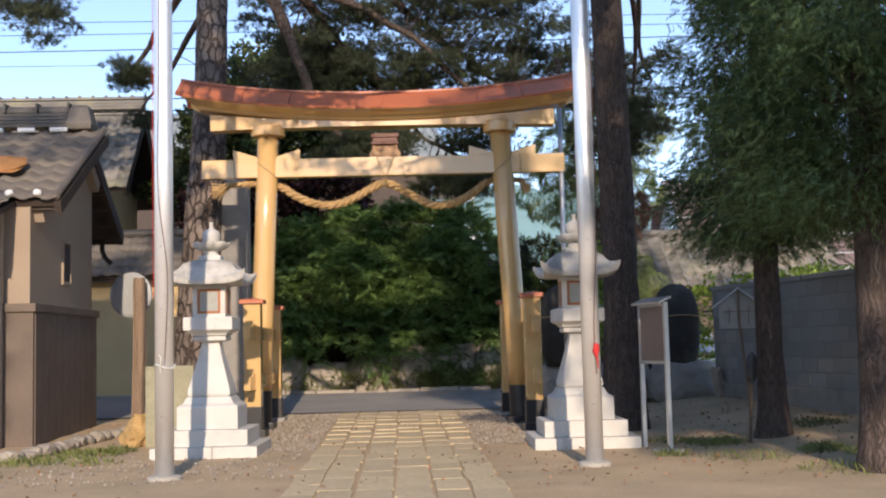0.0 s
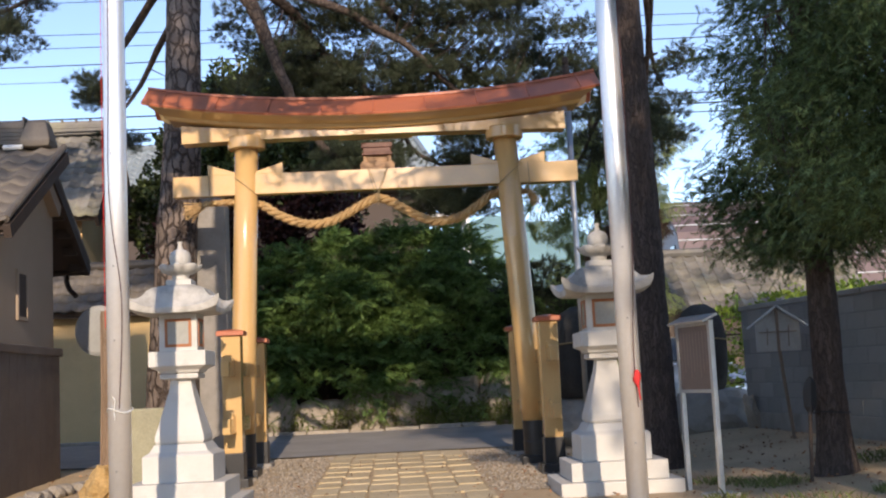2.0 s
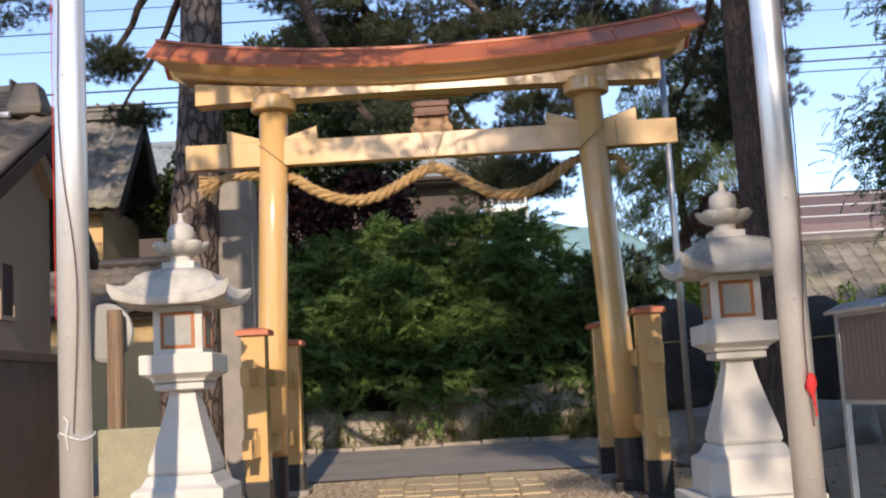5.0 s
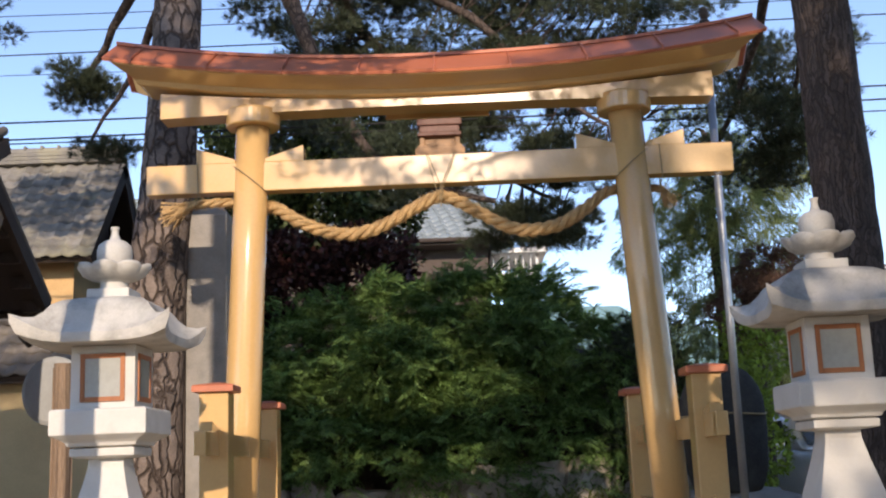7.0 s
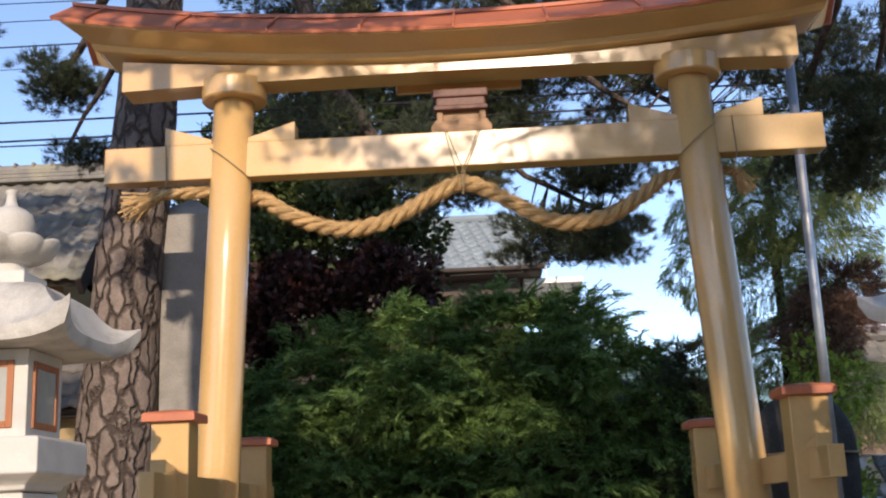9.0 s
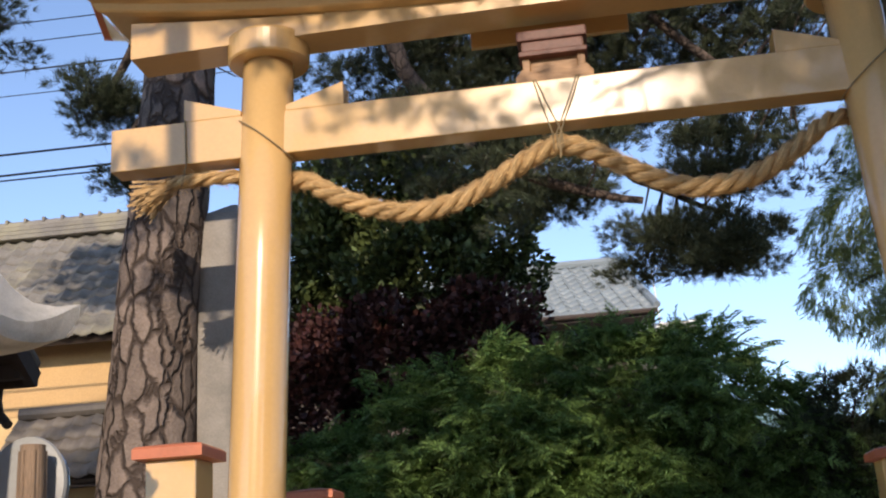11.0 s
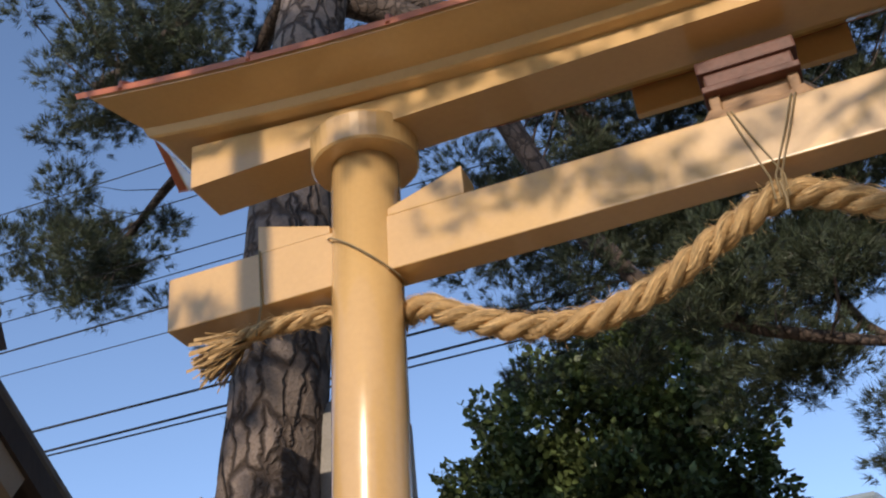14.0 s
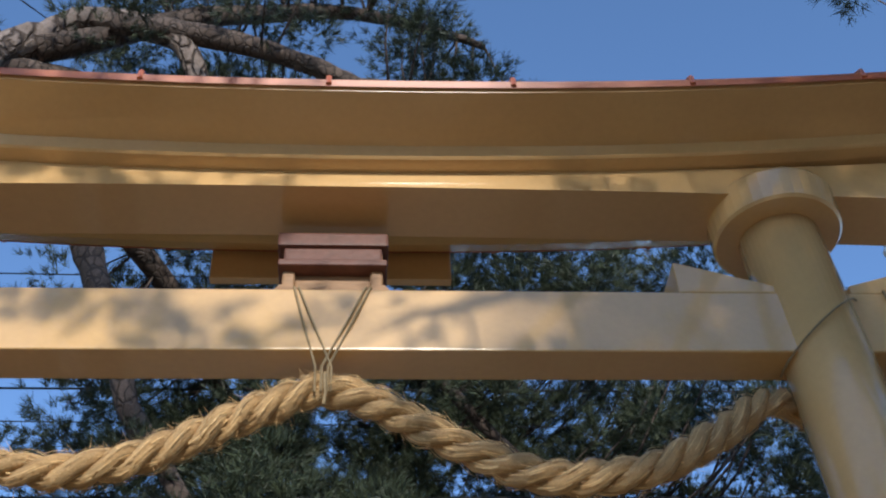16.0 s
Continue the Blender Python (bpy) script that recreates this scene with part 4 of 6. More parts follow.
# the two cypresses at the side of the yard
def cypress(x, y, r, parts, seed, label, n, tr):
    rng = np.random.RandomState(seed)
    T = thing("cypress_tree", (0, 0, 0), label, "tree", "cypress trees")
    trunk("trunk", [(x, y, -0.05), (x, y, 0.5), (x, y, 2.0), (x + 0.03, y, 5.0), (x, y, 9.5)], tr, M_BARK_DARK, T, 0.008, 40, 14, (18, 1.4))
    c = scatter(rng, n, parts)
    o = c - np.array([x, y, 0])
    rad = np.hypot(o[:, 0], o[:, 1])
    lim = r * np.clip(1.15 - (c[:, 2] - 2.2) / 14, 0.3, 1.1) * (0.82 + 0.25 * np.sin(c[:, 2] * 4.3 + np.arctan2(o[:, 1], o[:, 0]) * 3))
    c = c[rad < lim]
    o = c - np.array([x, y, 0])
    # limbs into the crown
    lim_pts = []
    for k in range(16):
        a, z = rng.uniform(0, 6.28), 2.2 + 0.42 * k
        l = [(x, y, z), (x + 0.5 * math.cos(a), y + 0.5 * math.sin(a), z + 0.1), (x + r * 0.85 * math.cos(a), y + r * 0.85 * math.sin(a), z - 0.1)]
        limb("limb", l, 0.035, 0.01, M_BARK_DARK, T, 6, 3)
        lim_pts += [tuple(q) for q in curve_points(l, 6)]
    twigs(lim_pts, c[:: max(1, len(c) // 700)], M_BARK_DARK, T, 0.008)
    reps = np.repeat(c, 20, 0) + rng.normal(0, 0.15, (len(c) * 20, 3)) * np.array([1, 1, 0.7])
    way = unit(np.repeat(unit(o * np.array([1, 1, 0])), 20, 0) + rng.normal(0, 0.55, (len(reps), 3)) + np.array([0, 0, -0.45]))
    V, F = frond_mesh(reps, way, rng, 0.125, 0.036, 5, 0.3, flat=False)
    tagged(raw("crown", V, F, M_CYPRESS, T), kind="stuff")
    return T


cypress(4.27, 12.05, 0.82, [(2.8, 5.6, 10.7, 13.4, 2.1, 3.2, 2.0), (2.8, 5.6, 10.7, 13.4, 3.2, 7.5, 4)], 5, "dense dark green cypress with a bare straight lower trunk", 5600, [0.25, 0.15, 0.13, 0.11, 0.05])
cypress(4.28, 9.2, 1.55, [(3.15, 6.3, 7.8, 10.8, 2.1, 6.8, 4)], 6, "dense green cypress with sunlit hanging sprays", 4200, [0.27, 0.19, 0.16, 0.13, 0.05])

# clipped yew bank across the road
rng = np.random.RandomState(8)
TOPX = [-3.6, -2.7, -1.7, -0.8, 0.44, 1.4, 1.85, 2.2, 2.7, 3.6, 4.4]
TOPZ = [3.0, 3.3, 3.8, 3.95, 4.1, 4.05, 3.85, 3.35, 3.1, 2.6, 1.6]


def yew_top(x):
    return np.interp(x, TOPX, TOPZ) + np.array([0.28 * noise.noise(Vector((a * 1.5, 3.0, 1.0))) + 0.14 * noise.noise(Vector((a * 4.2, 7.0, 1.0))) for a in x])


def yew_front(n):
    x = rng.uniform(-3.75, 4.3, n)
    top = yew_top(x) - 0.12
    f = rng.uniform(0, 1, n) ** 0.85
    low = 0.85 + 0.3 * np.sin(x * 2.3 + 1.0) * np.sin(x * 1.1)
    z = low + (top - low) * f
    bulge = np.array([noise.noise(Vector((a * 0.9, b * 1.3, 2.0))) + 0.4 * noise.noise(Vector((a * 2.7, b * 4.5, 5.0))) for a, b in zip(x, z)])
    y = 23.05 + 0.5 * f ** 3 + 0.9 * np.maximum(0, f - 0.75) * 2 - 0.75 * bulge + rng.uniform(-0.25, 0.25, n)
    return np.stack([x, y, z], 1)


bank = thing("yew_bank", (0, 23.9, 0.2), "big dark green yew hedge growing over a stone bank", "hedge")
# each shoot carries a flat fan of sprays
C = yew_front(1000) - np.array([0, 23.9, 0.2])
G = unit(rng.normal(0, 0.55, (len(C), 3)) + np.array([0, -1.0, 0.05]))
k = 11
f = np.tile(np.linspace(0, 1, k), len(C))[:, None]
R = np.repeat(C, k, 0)
GR = np.repeat(G, k, 0)
SR = unit(np.cross(GR, np.repeat(rng.normal(0, 0.35, (len(C), 3)) + np.array([0, 0, 1.0]), k, 0)))
sign = np.where(np.arange(len(R)) % 2, 1.0, -1.0)[:, None]
P0 = R + GR * f * 0.42 + np.array([0, 0, -0.12]) * f ** 2 + rng.normal(0, 0.025, R.shape)
way = unit(GR * 0.75 + SR * sign * (0.9 - 0.5 * f) + np.array([0, 0, -0.18]) + rng.normal(0, 0.12, R.shape))
V, F = frond_mesh(P0, way, rng, 0.24, 0.075, 5, 0.3)
tagged(raw("sprays", V, F, M_HEDGE, bank), kind="stuff")
# layered boughs, each a flat drooping fan of sprays
nb, ns = 520, 40
B = yew_front(nb) - np.array([0, 23.75, 0.2])
hi = np.clip((B[:, 2] + 0.2 - yew_top(B[:, 0]) + 0.75) / 0.75, 0, 1)
BG = unit(rng.normal(0, 0.42, (nb, 3)) * np.array([1.3, 0.6, 0.5]) + np.stack([0 * hi, -1 + 0.5 * hi, 0.12 + 0.6 * hi], 1))
BL = rng.uniform(0.5, 1.0, (nb, 1))
BS = unit(np.cross(BG, np.array([0, 0, 1.0]) + rng.normal(0, 0.18, (nb, 3))))
f = rng.uniform(0.08, 1, (nb, ns, 1))
u = rng.uniform(-1, 1, (nb, ns, 1)) * 0.36 * (1 - 0.75 * f)
P0 = B[:, None] + BG[:, None] * BL[:, None] * f + BS[:, None] * BL[:, None] * u + np.array([0, 0, -1.0]) * (0.28 * BL[:, None] * f ** 2 + 0.5 * np.abs(u) ** 1.5)
P0 += rng.normal(0, 0.02, P0.shape)
way = BG[:, None] * 0.8 + BS[:, None] * np.sign(u) * 0.7 + np.array([0, 0, -0.25]) * f
V, F = frond_mesh(P0.reshape(-1, 3), way.reshape(-1, 3), rng, 0.19, 0.06, 5, 0.3, tilt=0.65)
tagged(raw("foliage", V, F, M_HEDGE, bank), kind="stuff")
# crest shoots that stick out above
n = 1300
x = rng.uniform(-3.2, 4.2, n)
P1 = np.stack([x, rng.uniform(-0.5, 1.1, n), yew_top(x) - 0.3 + rng.uniform(-0.12, 0.1, n)], 1)
V, F = frond_mesh(P1, unit(rng.normal(0, 0.45, (n, 3)) + np.array([0.6, -0.4, 0.25])), rng, 0.30, 0.085, 6, 0.35)
tagged(raw("crest", V, F, M_HEDGE, bank), kind="stuff")
# solid dark hull added behind the sprays, standing in for the hedge's shaded depth
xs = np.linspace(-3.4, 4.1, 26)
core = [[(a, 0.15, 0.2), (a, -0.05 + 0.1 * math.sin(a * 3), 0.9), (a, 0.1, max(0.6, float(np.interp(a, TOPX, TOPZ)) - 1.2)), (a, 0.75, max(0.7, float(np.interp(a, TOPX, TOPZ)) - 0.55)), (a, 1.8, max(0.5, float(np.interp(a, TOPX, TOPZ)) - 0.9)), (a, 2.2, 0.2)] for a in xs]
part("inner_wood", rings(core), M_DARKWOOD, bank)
for k in range(26):
    x = rng.uniform(-3.2, 3.8)
    limb("stem", [(x, 0.2, 0.1), (x + rng.uniform(-0.3, 0.3), -0.25, 0.8), (x + rng.uniform(-0.6, 0.6), -0.45, rng.uniform(1.2, 2.2))], 0.03, 0.012, M_BRANCH, bank, 6, 3)

# rocks of the bank below the hedge
rng = np.random.RandomState(9)


def boulder(name, at, size, seed, material, label, group="", turn=0, sub=3, rough=0.28):
    b = bmesh.new()
    bmesh.ops.create_icosphere(b, subdivisions=sub, radius=0.5)
    off = Vector((seed * 3.1, seed * 1.7, 0))
    for v in b.verts:
        q = v.co.normalized()
        k = 1 + rough * noise.noise(q * 1.6 + off) + 0.12 * noise.noise(q * 4 + off)
        m = max(abs(q.x), abs(q.y), abs(q.z))
        v.co = q * 0.5 * k * (0.55 + 0.45 / m * 0.9)
        v.co.x *= size[0]
        v.co.y *= size[1]
        v.co.z = v.co.z * size[2] + size[2] * 0.5
    ob = part(name, b, material, None)
    ob.matrix_world = pose(*at, 0, 0, turn)
    return tagged(ob, label, "rock", group)


x = -3.4
k = 0
while x < 3.6:
    w = rng.uniform(0.55, 0.95)
    h = rng.uniform(0.7, 1.15)
    boulder("bank_rock", (x + w / 2, 22.95 + rng.uniform(-0.08, 0.1), gz(x, 22.9) - 0.1), (w * 1.15, 0.6, h), k, M_ROCK, "weathered brown boulder in the bank under the hedge", "rocks of the bank", rng.uniform(0, 30))
    x += w
    k += 1
# weeds and low shrubs in front of the rocks
wd = thing("weeds", (0, 22.75, 0.2), "tangle of brown and green weeds along the bank", "weeds")
n = 1500
P1 = np.stack([np.concatenate([rng.uniform(0.6, 3.6, n // 2), rng.uniform(-3.4, 3.4, n - n // 2)]), rng.uniform(-0.25, 0.2, n), rng.uniform(0.0, 0.35, n)], 1)
V, F = frond_mesh(P1, unit(rng.normal(0, 0.5, (n, 3)) + np.array([0, -0.5, 0.9])), rng, 0.26, 0.04, 4, 0.4)
tagged(raw("stems", V, F, M_GRASS, wd), kind="stuff")


def crown_cloud(name, label, category, blobs, trunk_pts, material, seed, n, size, wide, kind="leaf", bark=None, tr=(0.16, 0.12, 0.06), lift_=0.35):
    """A tree or bush: stem, limbs to each clump, and leaves over the clumps."""
    rng = np.random.RandomState(seed)
    T = thing(name, (0, 0, 0), label, category)
    bark = bark or M_BRANCH
    limb("trunk", trunk_pts, tr[0], tr[-1], bark, T, 10, 6)
    stem = [tuple(q) for q in curve_points(trunk_pts, 6)]
    P, W = [], []
    tot = sum(r * r * rz for _, _, _, r, rz in blobs)
    for bx, by, bz, r, rz in blobs:
        k = int(n * r * r * rz / tot)
        o = unit(rng.normal(0, 1, (k, 3))) * rng.uniform(0.35, 1.0, (k, 1)) ** 0.45
        wob = 1 + 0.28 * np.sin(o[:, :1] * 7 + bx) * np.cos(o[:, 2:] * 6 + by)
        P.append(np.array([bx, by, bz]) + o * np.array([r, r, rz]) * wob)
        W.append(unit(o + np.array([0, 0, lift_])))
        a = Vector(min(stem, key=lambda s: (Vector(s) - Vector((bx, by, bz))).length))
        limb("limb", [a, (a + Vector((bx, by, bz))) / 2 + Vector((0, 0, 0.1)), (bx, by, bz)], tr[-1] * 0.6, 0.012, bark, T, 6, 3)
    P, W = np.concatenate(P), np.concatenate(W)
    if kind == "leaf":
        V, F = leaf_mesh(P, W, rng, size, wide)
    elif kind == "needle":
        V, F = needle_mesh(P, W, rng, 9, size, wide)
    else:
        V, F = frond_mesh(P, unit(W + np.array([0, 0, -0.6])), rng, size, wide, 5, 0.4, flat=False)
    tagged(raw("crown", V, F, material, T), kind="stuff")
    return T


rng = np.random.RandomState(12)
crown_cloud("evergreen_tree", "tall dark broadleaved evergreen tree behind the hedge", "tree",
            [(-2.9, 26, 6.9, 1.3, 1.1), (-1.6, 26, 7.3, 1.1, 1.1), (-3.6, 26, 6.0, 1.2, 1.0), (-1.2, 25.8, 6.2, 0.95, 1.0), (-2.3, 25.8, 5.5, 1.5, 1.1), (-4.2, 26, 4.9, 1.2, 1.0), (-0.9, 25.9, 5.2, 0.6, 0.7), (-2.2, 26, 8.0, 0.7, 0.6)],
            [(-2.4, 26.2, 0.2), (-2.4, 26.2, 3), (-2.3, 26.1, 7.5)], M_BROAD, 13, 46000, 0.135, 0.045)
crown_cloud("maple_tree", "dark red leaved maple behind the hedge", "tree",
            [(-2.6, 24.9, 4.3, 1.1, 0.8), (-1.3, 24.9, 4.5, 0.9, 0.7), (-3.6, 24.7, 3.8, 1.0, 0.9), (-0.8, 25, 4.3, 0.5, 0.5)],
            [(-2.2, 25, 0.2), (-2.2, 25, 2), (-2.0, 25, 4.2)], M_MAPLE, 14, 14000, 0.13, 0.045)
crown_cloud("larch_tree", "pale green larch with thin drooping twigs", "tree",
            [(3.6, 22.6, 4.9, 0.8, 0.7), (4.4, 22.8, 5.0, 0.9, 0.8), (3.2, 22.5, 4.1, 0.6, 0.5), (4.9, 22.9, 4.2, 0.8, 0.6), (4.0, 22.6, 3.7, 0.7, 0.5), (5.2, 23, 5.6, 0.8, 0.6), (3.9, 22.7, 5.9, 0.6, 0.6), (4.2, 22.6, 3.0, 0.7, 0.5), (4.8, 22.7, 2.4, 0.7, 0.6), (3.6, 22.6, 2.9, 0.45, 0.4)],
            [(4.2, 22.9, 0.2), (4.2, 22.9, 2.5), (4.2, 22.9, 6.0)], M_LARCH, 15, 30000, 0.105, 0.024, "frond", None, (0.1, 0.08, 0.05), -0.2)
crown_cloud("dead_twig_tree", "larch bough with browning twigs", "tree",
            [(4.3, 21.6, 3.1, 0.5, 0.45), (4.7, 21.8, 3.6, 0.5, 0.4)], [(4.5, 21.9, 0.2), (4.5, 21.8, 3.4)], M_DRYPINE, 16, 1500, 0.14, 0.006, "needle", None, (0.06, 0.05, 0.03), -0.4)
crown_cloud("pine_shrub", "rounded dark green garden pine", "shrub",
            [(2.6, 23.0, 2.4, 0.5, 0.45), (3.1, 23.0, 2.9, 0.5, 0.4), (3.3, 22.9, 2.1, 0.55, 0.5), (2.9, 23, 1.5, 0.6, 0.5), (3.6, 23, 1.4, 0.5, 0.5)], [(3.1, 23.1, 0.2), (3.0, 23.1, 2.4)], M_PINE, 17, 4200, 0.12, 0.006, "needle", None, (0.07, 0.05, 0.03))
crown_cloud("bright_shrub", "fresh yellow-green leafy shrub", "shrub",
            [(3.9, 20.8, 1.9, 0.35, 0.5), (4.1, 20.8, 1.2, 0.35, 0.5), (4.3, 21, 2.4, 0.35, 0.35), (3.9, 20.9, 2.7, 0.25, 0.3)], [(4.0, 21, 0.2), (4.05, 21, 1.8)], M_BRIGHT, 18, 2600, 0.085, 0.032, "leaf", None, (0.03, 0.02, 0.015))
crown_cloud("bright_shrub", "fresh green shrub beyond the block wall", "shrub",
            [(6.4, 19.2, 1.9, 0.6, 0.35), (7.2, 18.6, 1.95, 0.7, 0.35), (7.9, 17.8, 1.9, 0.6, 0.35), (5.7, 20.2, 1.6, 0.45, 0.6), (5.6, 20.4, 0.8, 0.45, 0.5)], [(6.4, 19.6, 0.2), (6.6, 19.4, 1.8)], M_BRIGHT, 19, 4200, 0.09, 0.034, "leaf", None, (0.03, 0.02, 0.015))


# ---- buildings ----
def tiled_slope(name, e0, e1, r0, r1, pitch, rows, material, parent, wave=0.022, step=0.022, thick=0.05):
    """A roof slope of wavy tiles in courses: e0-e1 the eave, r0-r1 the ridge."""
    e0, e1, r0, r1 = (Vector(v) for v in (e0, e1, r0, r1))
    width = (e1 - e0).length
    cols = max(2, int(width / pitch))
    nrm = (e1 - e0).cross(r0 - e0).normalized()
    if nrm.z < 0:
        nrm = -nrm
    seg = 6
    V, F = [], []
    for r in range(rows):
        for c in range(cols):
            i = len(V)
            jit = random.uniform(-0.006, 0.006)
            for f, h in ((r / rows - 0.012, step + jit), ((r + 1) / rows, jit)):
                for s in range(seg + 1):
                    u = (c + s / seg) / cols
                    p = e0.lerp(e1, u).lerp(r0.lerp(r1, u), f)
                    a = s / seg
                    w = wave * (math.cos(2 * math.pi * a) * 0.8 + (0.6 if a < 0.2 else 0))
                    V.append(tuple(p + nrm * (h + w)))
            for s in range(seg):
                F.append((i + s, i + s + 1, i + seg + 2 + s, i + seg + 1 + s))
            # the butt of the tile
            j = len(V)
            for s in range(seg + 1):
                V.append(tuple(Vector(V[i + s]) - nrm * (step + 0.012)))
            for s in range(seg):
                F.append((j + s, j + s + 1, i + s + 1, i + s))
    ob = tagged(raw(name, V, F, material, parent), kind="stuff")
    return ob


def slab(p0, p1, p2, p3, t):
    """A board between four corners, t thick downward."""
    q = [Vector(p) for p in (p0, p1, p2, p3)]
    n = (q[1] - q[0]).cross(q[2] - q[0]).normalized()
    if n.z < 0:
        n = -n
    return rings([[v - n * t for v in q], q])


def prism(poly, x0, x1):
    """A wall outline in y and z drawn out along x."""
    return rings([[(x0, y, z) for y, z in poly], [(x1, y, z) for y, z in poly]])


kura = thing("storehouse", (-4.3, 15.3, 0), "old plastered storehouse with dark tiled gable roof and brown boarded base", "building")
K = lambda *p: (p[0] + 4.3, p[1] - 15.3, p[2])
RY, RZ, FE, FZ, BE, BZ = 16.1, 4.27, 13.9, 3.03, 18.05, 3.0
under = lambda y: (RZ - (RY - y) / (RY - FE) * (RZ - FZ) if y < RY else RZ - (y - RY) / (BE - RY) * (RZ - BZ)) - 0.16
wy0, wy1 = 13.95, 16.75
poly = [(wy0, 1.66), (wy1, 1.66), (wy1, under(wy1)), (RY, under(RY)), (wy0 + 0.2, under(wy0 + 0.2)), (wy0, 3.0)]
part("wall", prism([(y - 15.3, z) for y, z in poly], -6.5, 0.0), M_CREAM, kura)
part("base_boarding", prism([(y - 15.3, z) for y, z in ((wy0 - 0.05, -0.1), (wy1 + 0.05, -0.1), (wy1 + 0.05, 1.66), (wy0 - 0.05, 1.66))], -6.5, 0.06), M_SKIRT, kura, "dark brown boarded base")
part("base_rail", box(-6.5, 0.10, wy0 - 15.39, wy1 - 15.21, 1.645, 1.75, 0.012), M_SKIRT, kura)
for i in range(10):
    y = wy0 - 15.3 + (wy1 - wy0) * (i + 0.5) / 10
    part("board", box(0.058, 0.075, y - 0.135, y + 0.135, 0.02, 1.645, 0.006), M_SKIRT, kura)
win = part("window", box(-0.02, 0.012, 0.0, 0.30, 2.10, 2.62), M_DARKWOOD, kura, "small dark slit window")
for y0, y1, z0, z1 in ((-0.05, 0.0, 2.05, 2.67), (0.30, 0.35, 2.05, 2.67), (0.0, 0.30, 2.62, 2.67), (0.0, 0.30, 2.05, 2.10)):
    part("window_frame", box(-0.01, 0.03, y0, y1, z0, z1, 0.006), M_CREAM, win)
roofk = part("roof_deck", slab(K(-11, FE, FZ), K(-3.95, FE, FZ), K(-3.95, RY, RZ), K(-11, RY, RZ), 0.09), M_DARKWOOD, kura)
part("roof_deck", slab(K(-11, BE, BZ), K(-4.2, BE, BZ), K(-4.2, RY, RZ), K(-11, RY, RZ), 0.09), M_DARKWOOD, kura)
tiled_slope("roof_tiles", K(-8.5, FE - 0.05, FZ + 0.03), K(-3.93, FE - 0.05, FZ + 0.03), K(-8.5, RY, RZ + 0.05), K(-3.93, RY, RZ + 0.05), 0.27, 9, M_TILE, kura)
tiled_slope("roof_tiles", K(-8.5, BE + 0.05, BZ + 0.02), K(-4.18, BE + 0.05, BZ + 0.02), K(-8.5, RY, RZ + 0.04), K(-4.18, RY, RZ + 0.04), 0.27, 9, M_TILE, kura)
for (ya, za), (yb, zb), vx in (((FE - 0.06, FZ - 0.02), (RY, RZ), 0.0), ((RY, RZ), (BE + 0.06, BZ - 0.02), -0.25)):
    part("bargeboard", slab(K(vx - 3.98, ya, za - 0.02), K(vx - 3.90, ya, za - 0.02), K(vx - 3.90, yb, zb - 0.02), K(vx - 3.98, yb, zb - 0.02), 0.15), M_DARKWOOD, kura)
    part("verge_tiles", tube([K(vx - 3.95, ya, za + 0.05), K(vx - 3.95, yb, zb + 0.05)], 0.045, 10), M_TILE, kura)
# plastered verge moulding under the eaves
for (ya, yb) in ((wy0 + 0.1, RY), (RY, wy1 + 0.02)):
    part("verge_moulding", slab(K(-4.32, ya, under(ya) - 0.02), K(-4.18, ya, under(ya) - 0.02), K(-4.18, yb, under(yb) - 0.02), K(-4.32, yb, under(yb) - 0.02), 0.18), M_CREAM, kura)
for i in range(6):
    for (ya, za, yb, zb, px) in ((FE, FZ, RY, RZ, 0.36), (BE, BZ, RY, RZ, 0.1)):
        f = (i + 0.4) / 6.2
        part("purlin", box(-0.1, px, ya + (yb - ya) * f - 15.3 - 0.05, ya + (yb - ya) * f - 15.3 + 0.05, za + (zb - za) * f - 0.2, za + (zb - za) * f - 0.09, 0.006), M_DARKWOOD, kura)
for j in range(4):
    part("ridge_course", box(-4.3, 0.02 - 0.03 * j, RY - 15.3 - 0.15 + 0.02 * j, RY - 15.3 + 0.15 - 0.02 * j, RZ + 0.08 + 0.055 * j, RZ + 0.128 + 0.055 * j, 0.008), M_TILE, kura)
part("ridge_cap", tube([(-4.3, RY - 15.3, RZ + 0.33), (0.0, RY - 15.3, RZ + 0.33)], 0.075, 12), M_TILE, kura)
part("ridge_end_tile", square([(0.17, RZ + 0.04), (0.19, RZ + 0.12), (0.13, RZ + 0.36), (0.10, RZ + 0.4)], c=(0.03, RY - 15.3), w=0.02), M_TILE, kura)
for i in range(9):
    x = -0.12 - 0.45 * i
    part("ridge_joint", box(x - 0.015, x + 0.015, RY - 15.3 - 0.16, RY - 15.3 + 0.16, RZ + 0.3, RZ + 0.43, 0.006), M_TILE, kura)
    part("plaster_lobe", tube([(x, RY - 15.3 - 0.19, RZ + 0.03), (x - 0.24, RY - 15.3 - 0.19, RZ + 0.03)], 0.035, 8), M_WHITE, kura, "white plaster under the ridge tiles")
for x in (0.12, -0.22):
    part("eave_stud", lathe([(0.045, FZ + 0.05), (0.055, FZ + 0.08), (0.04, FZ + 0.115), (0.005, FZ + 0.125)], 12, c=(x, FE - 15.36)), M_WHITE, kura)
moss = boulder("moss_patch", (-5.1, 14.62, 3.60), (0.85, 0.5, 0.08), 3, mat("rusty_moss", (0.30, 0.14, 0.05), 0.95, 0.35, 9, 60, 0.6), "rust-brown mat of moss on the tiles", "", 0)
moss["category"] = "moss"
moss.matrix_world = pose(-4.95, 14.55, 3.55, 31.5, 0, 0)
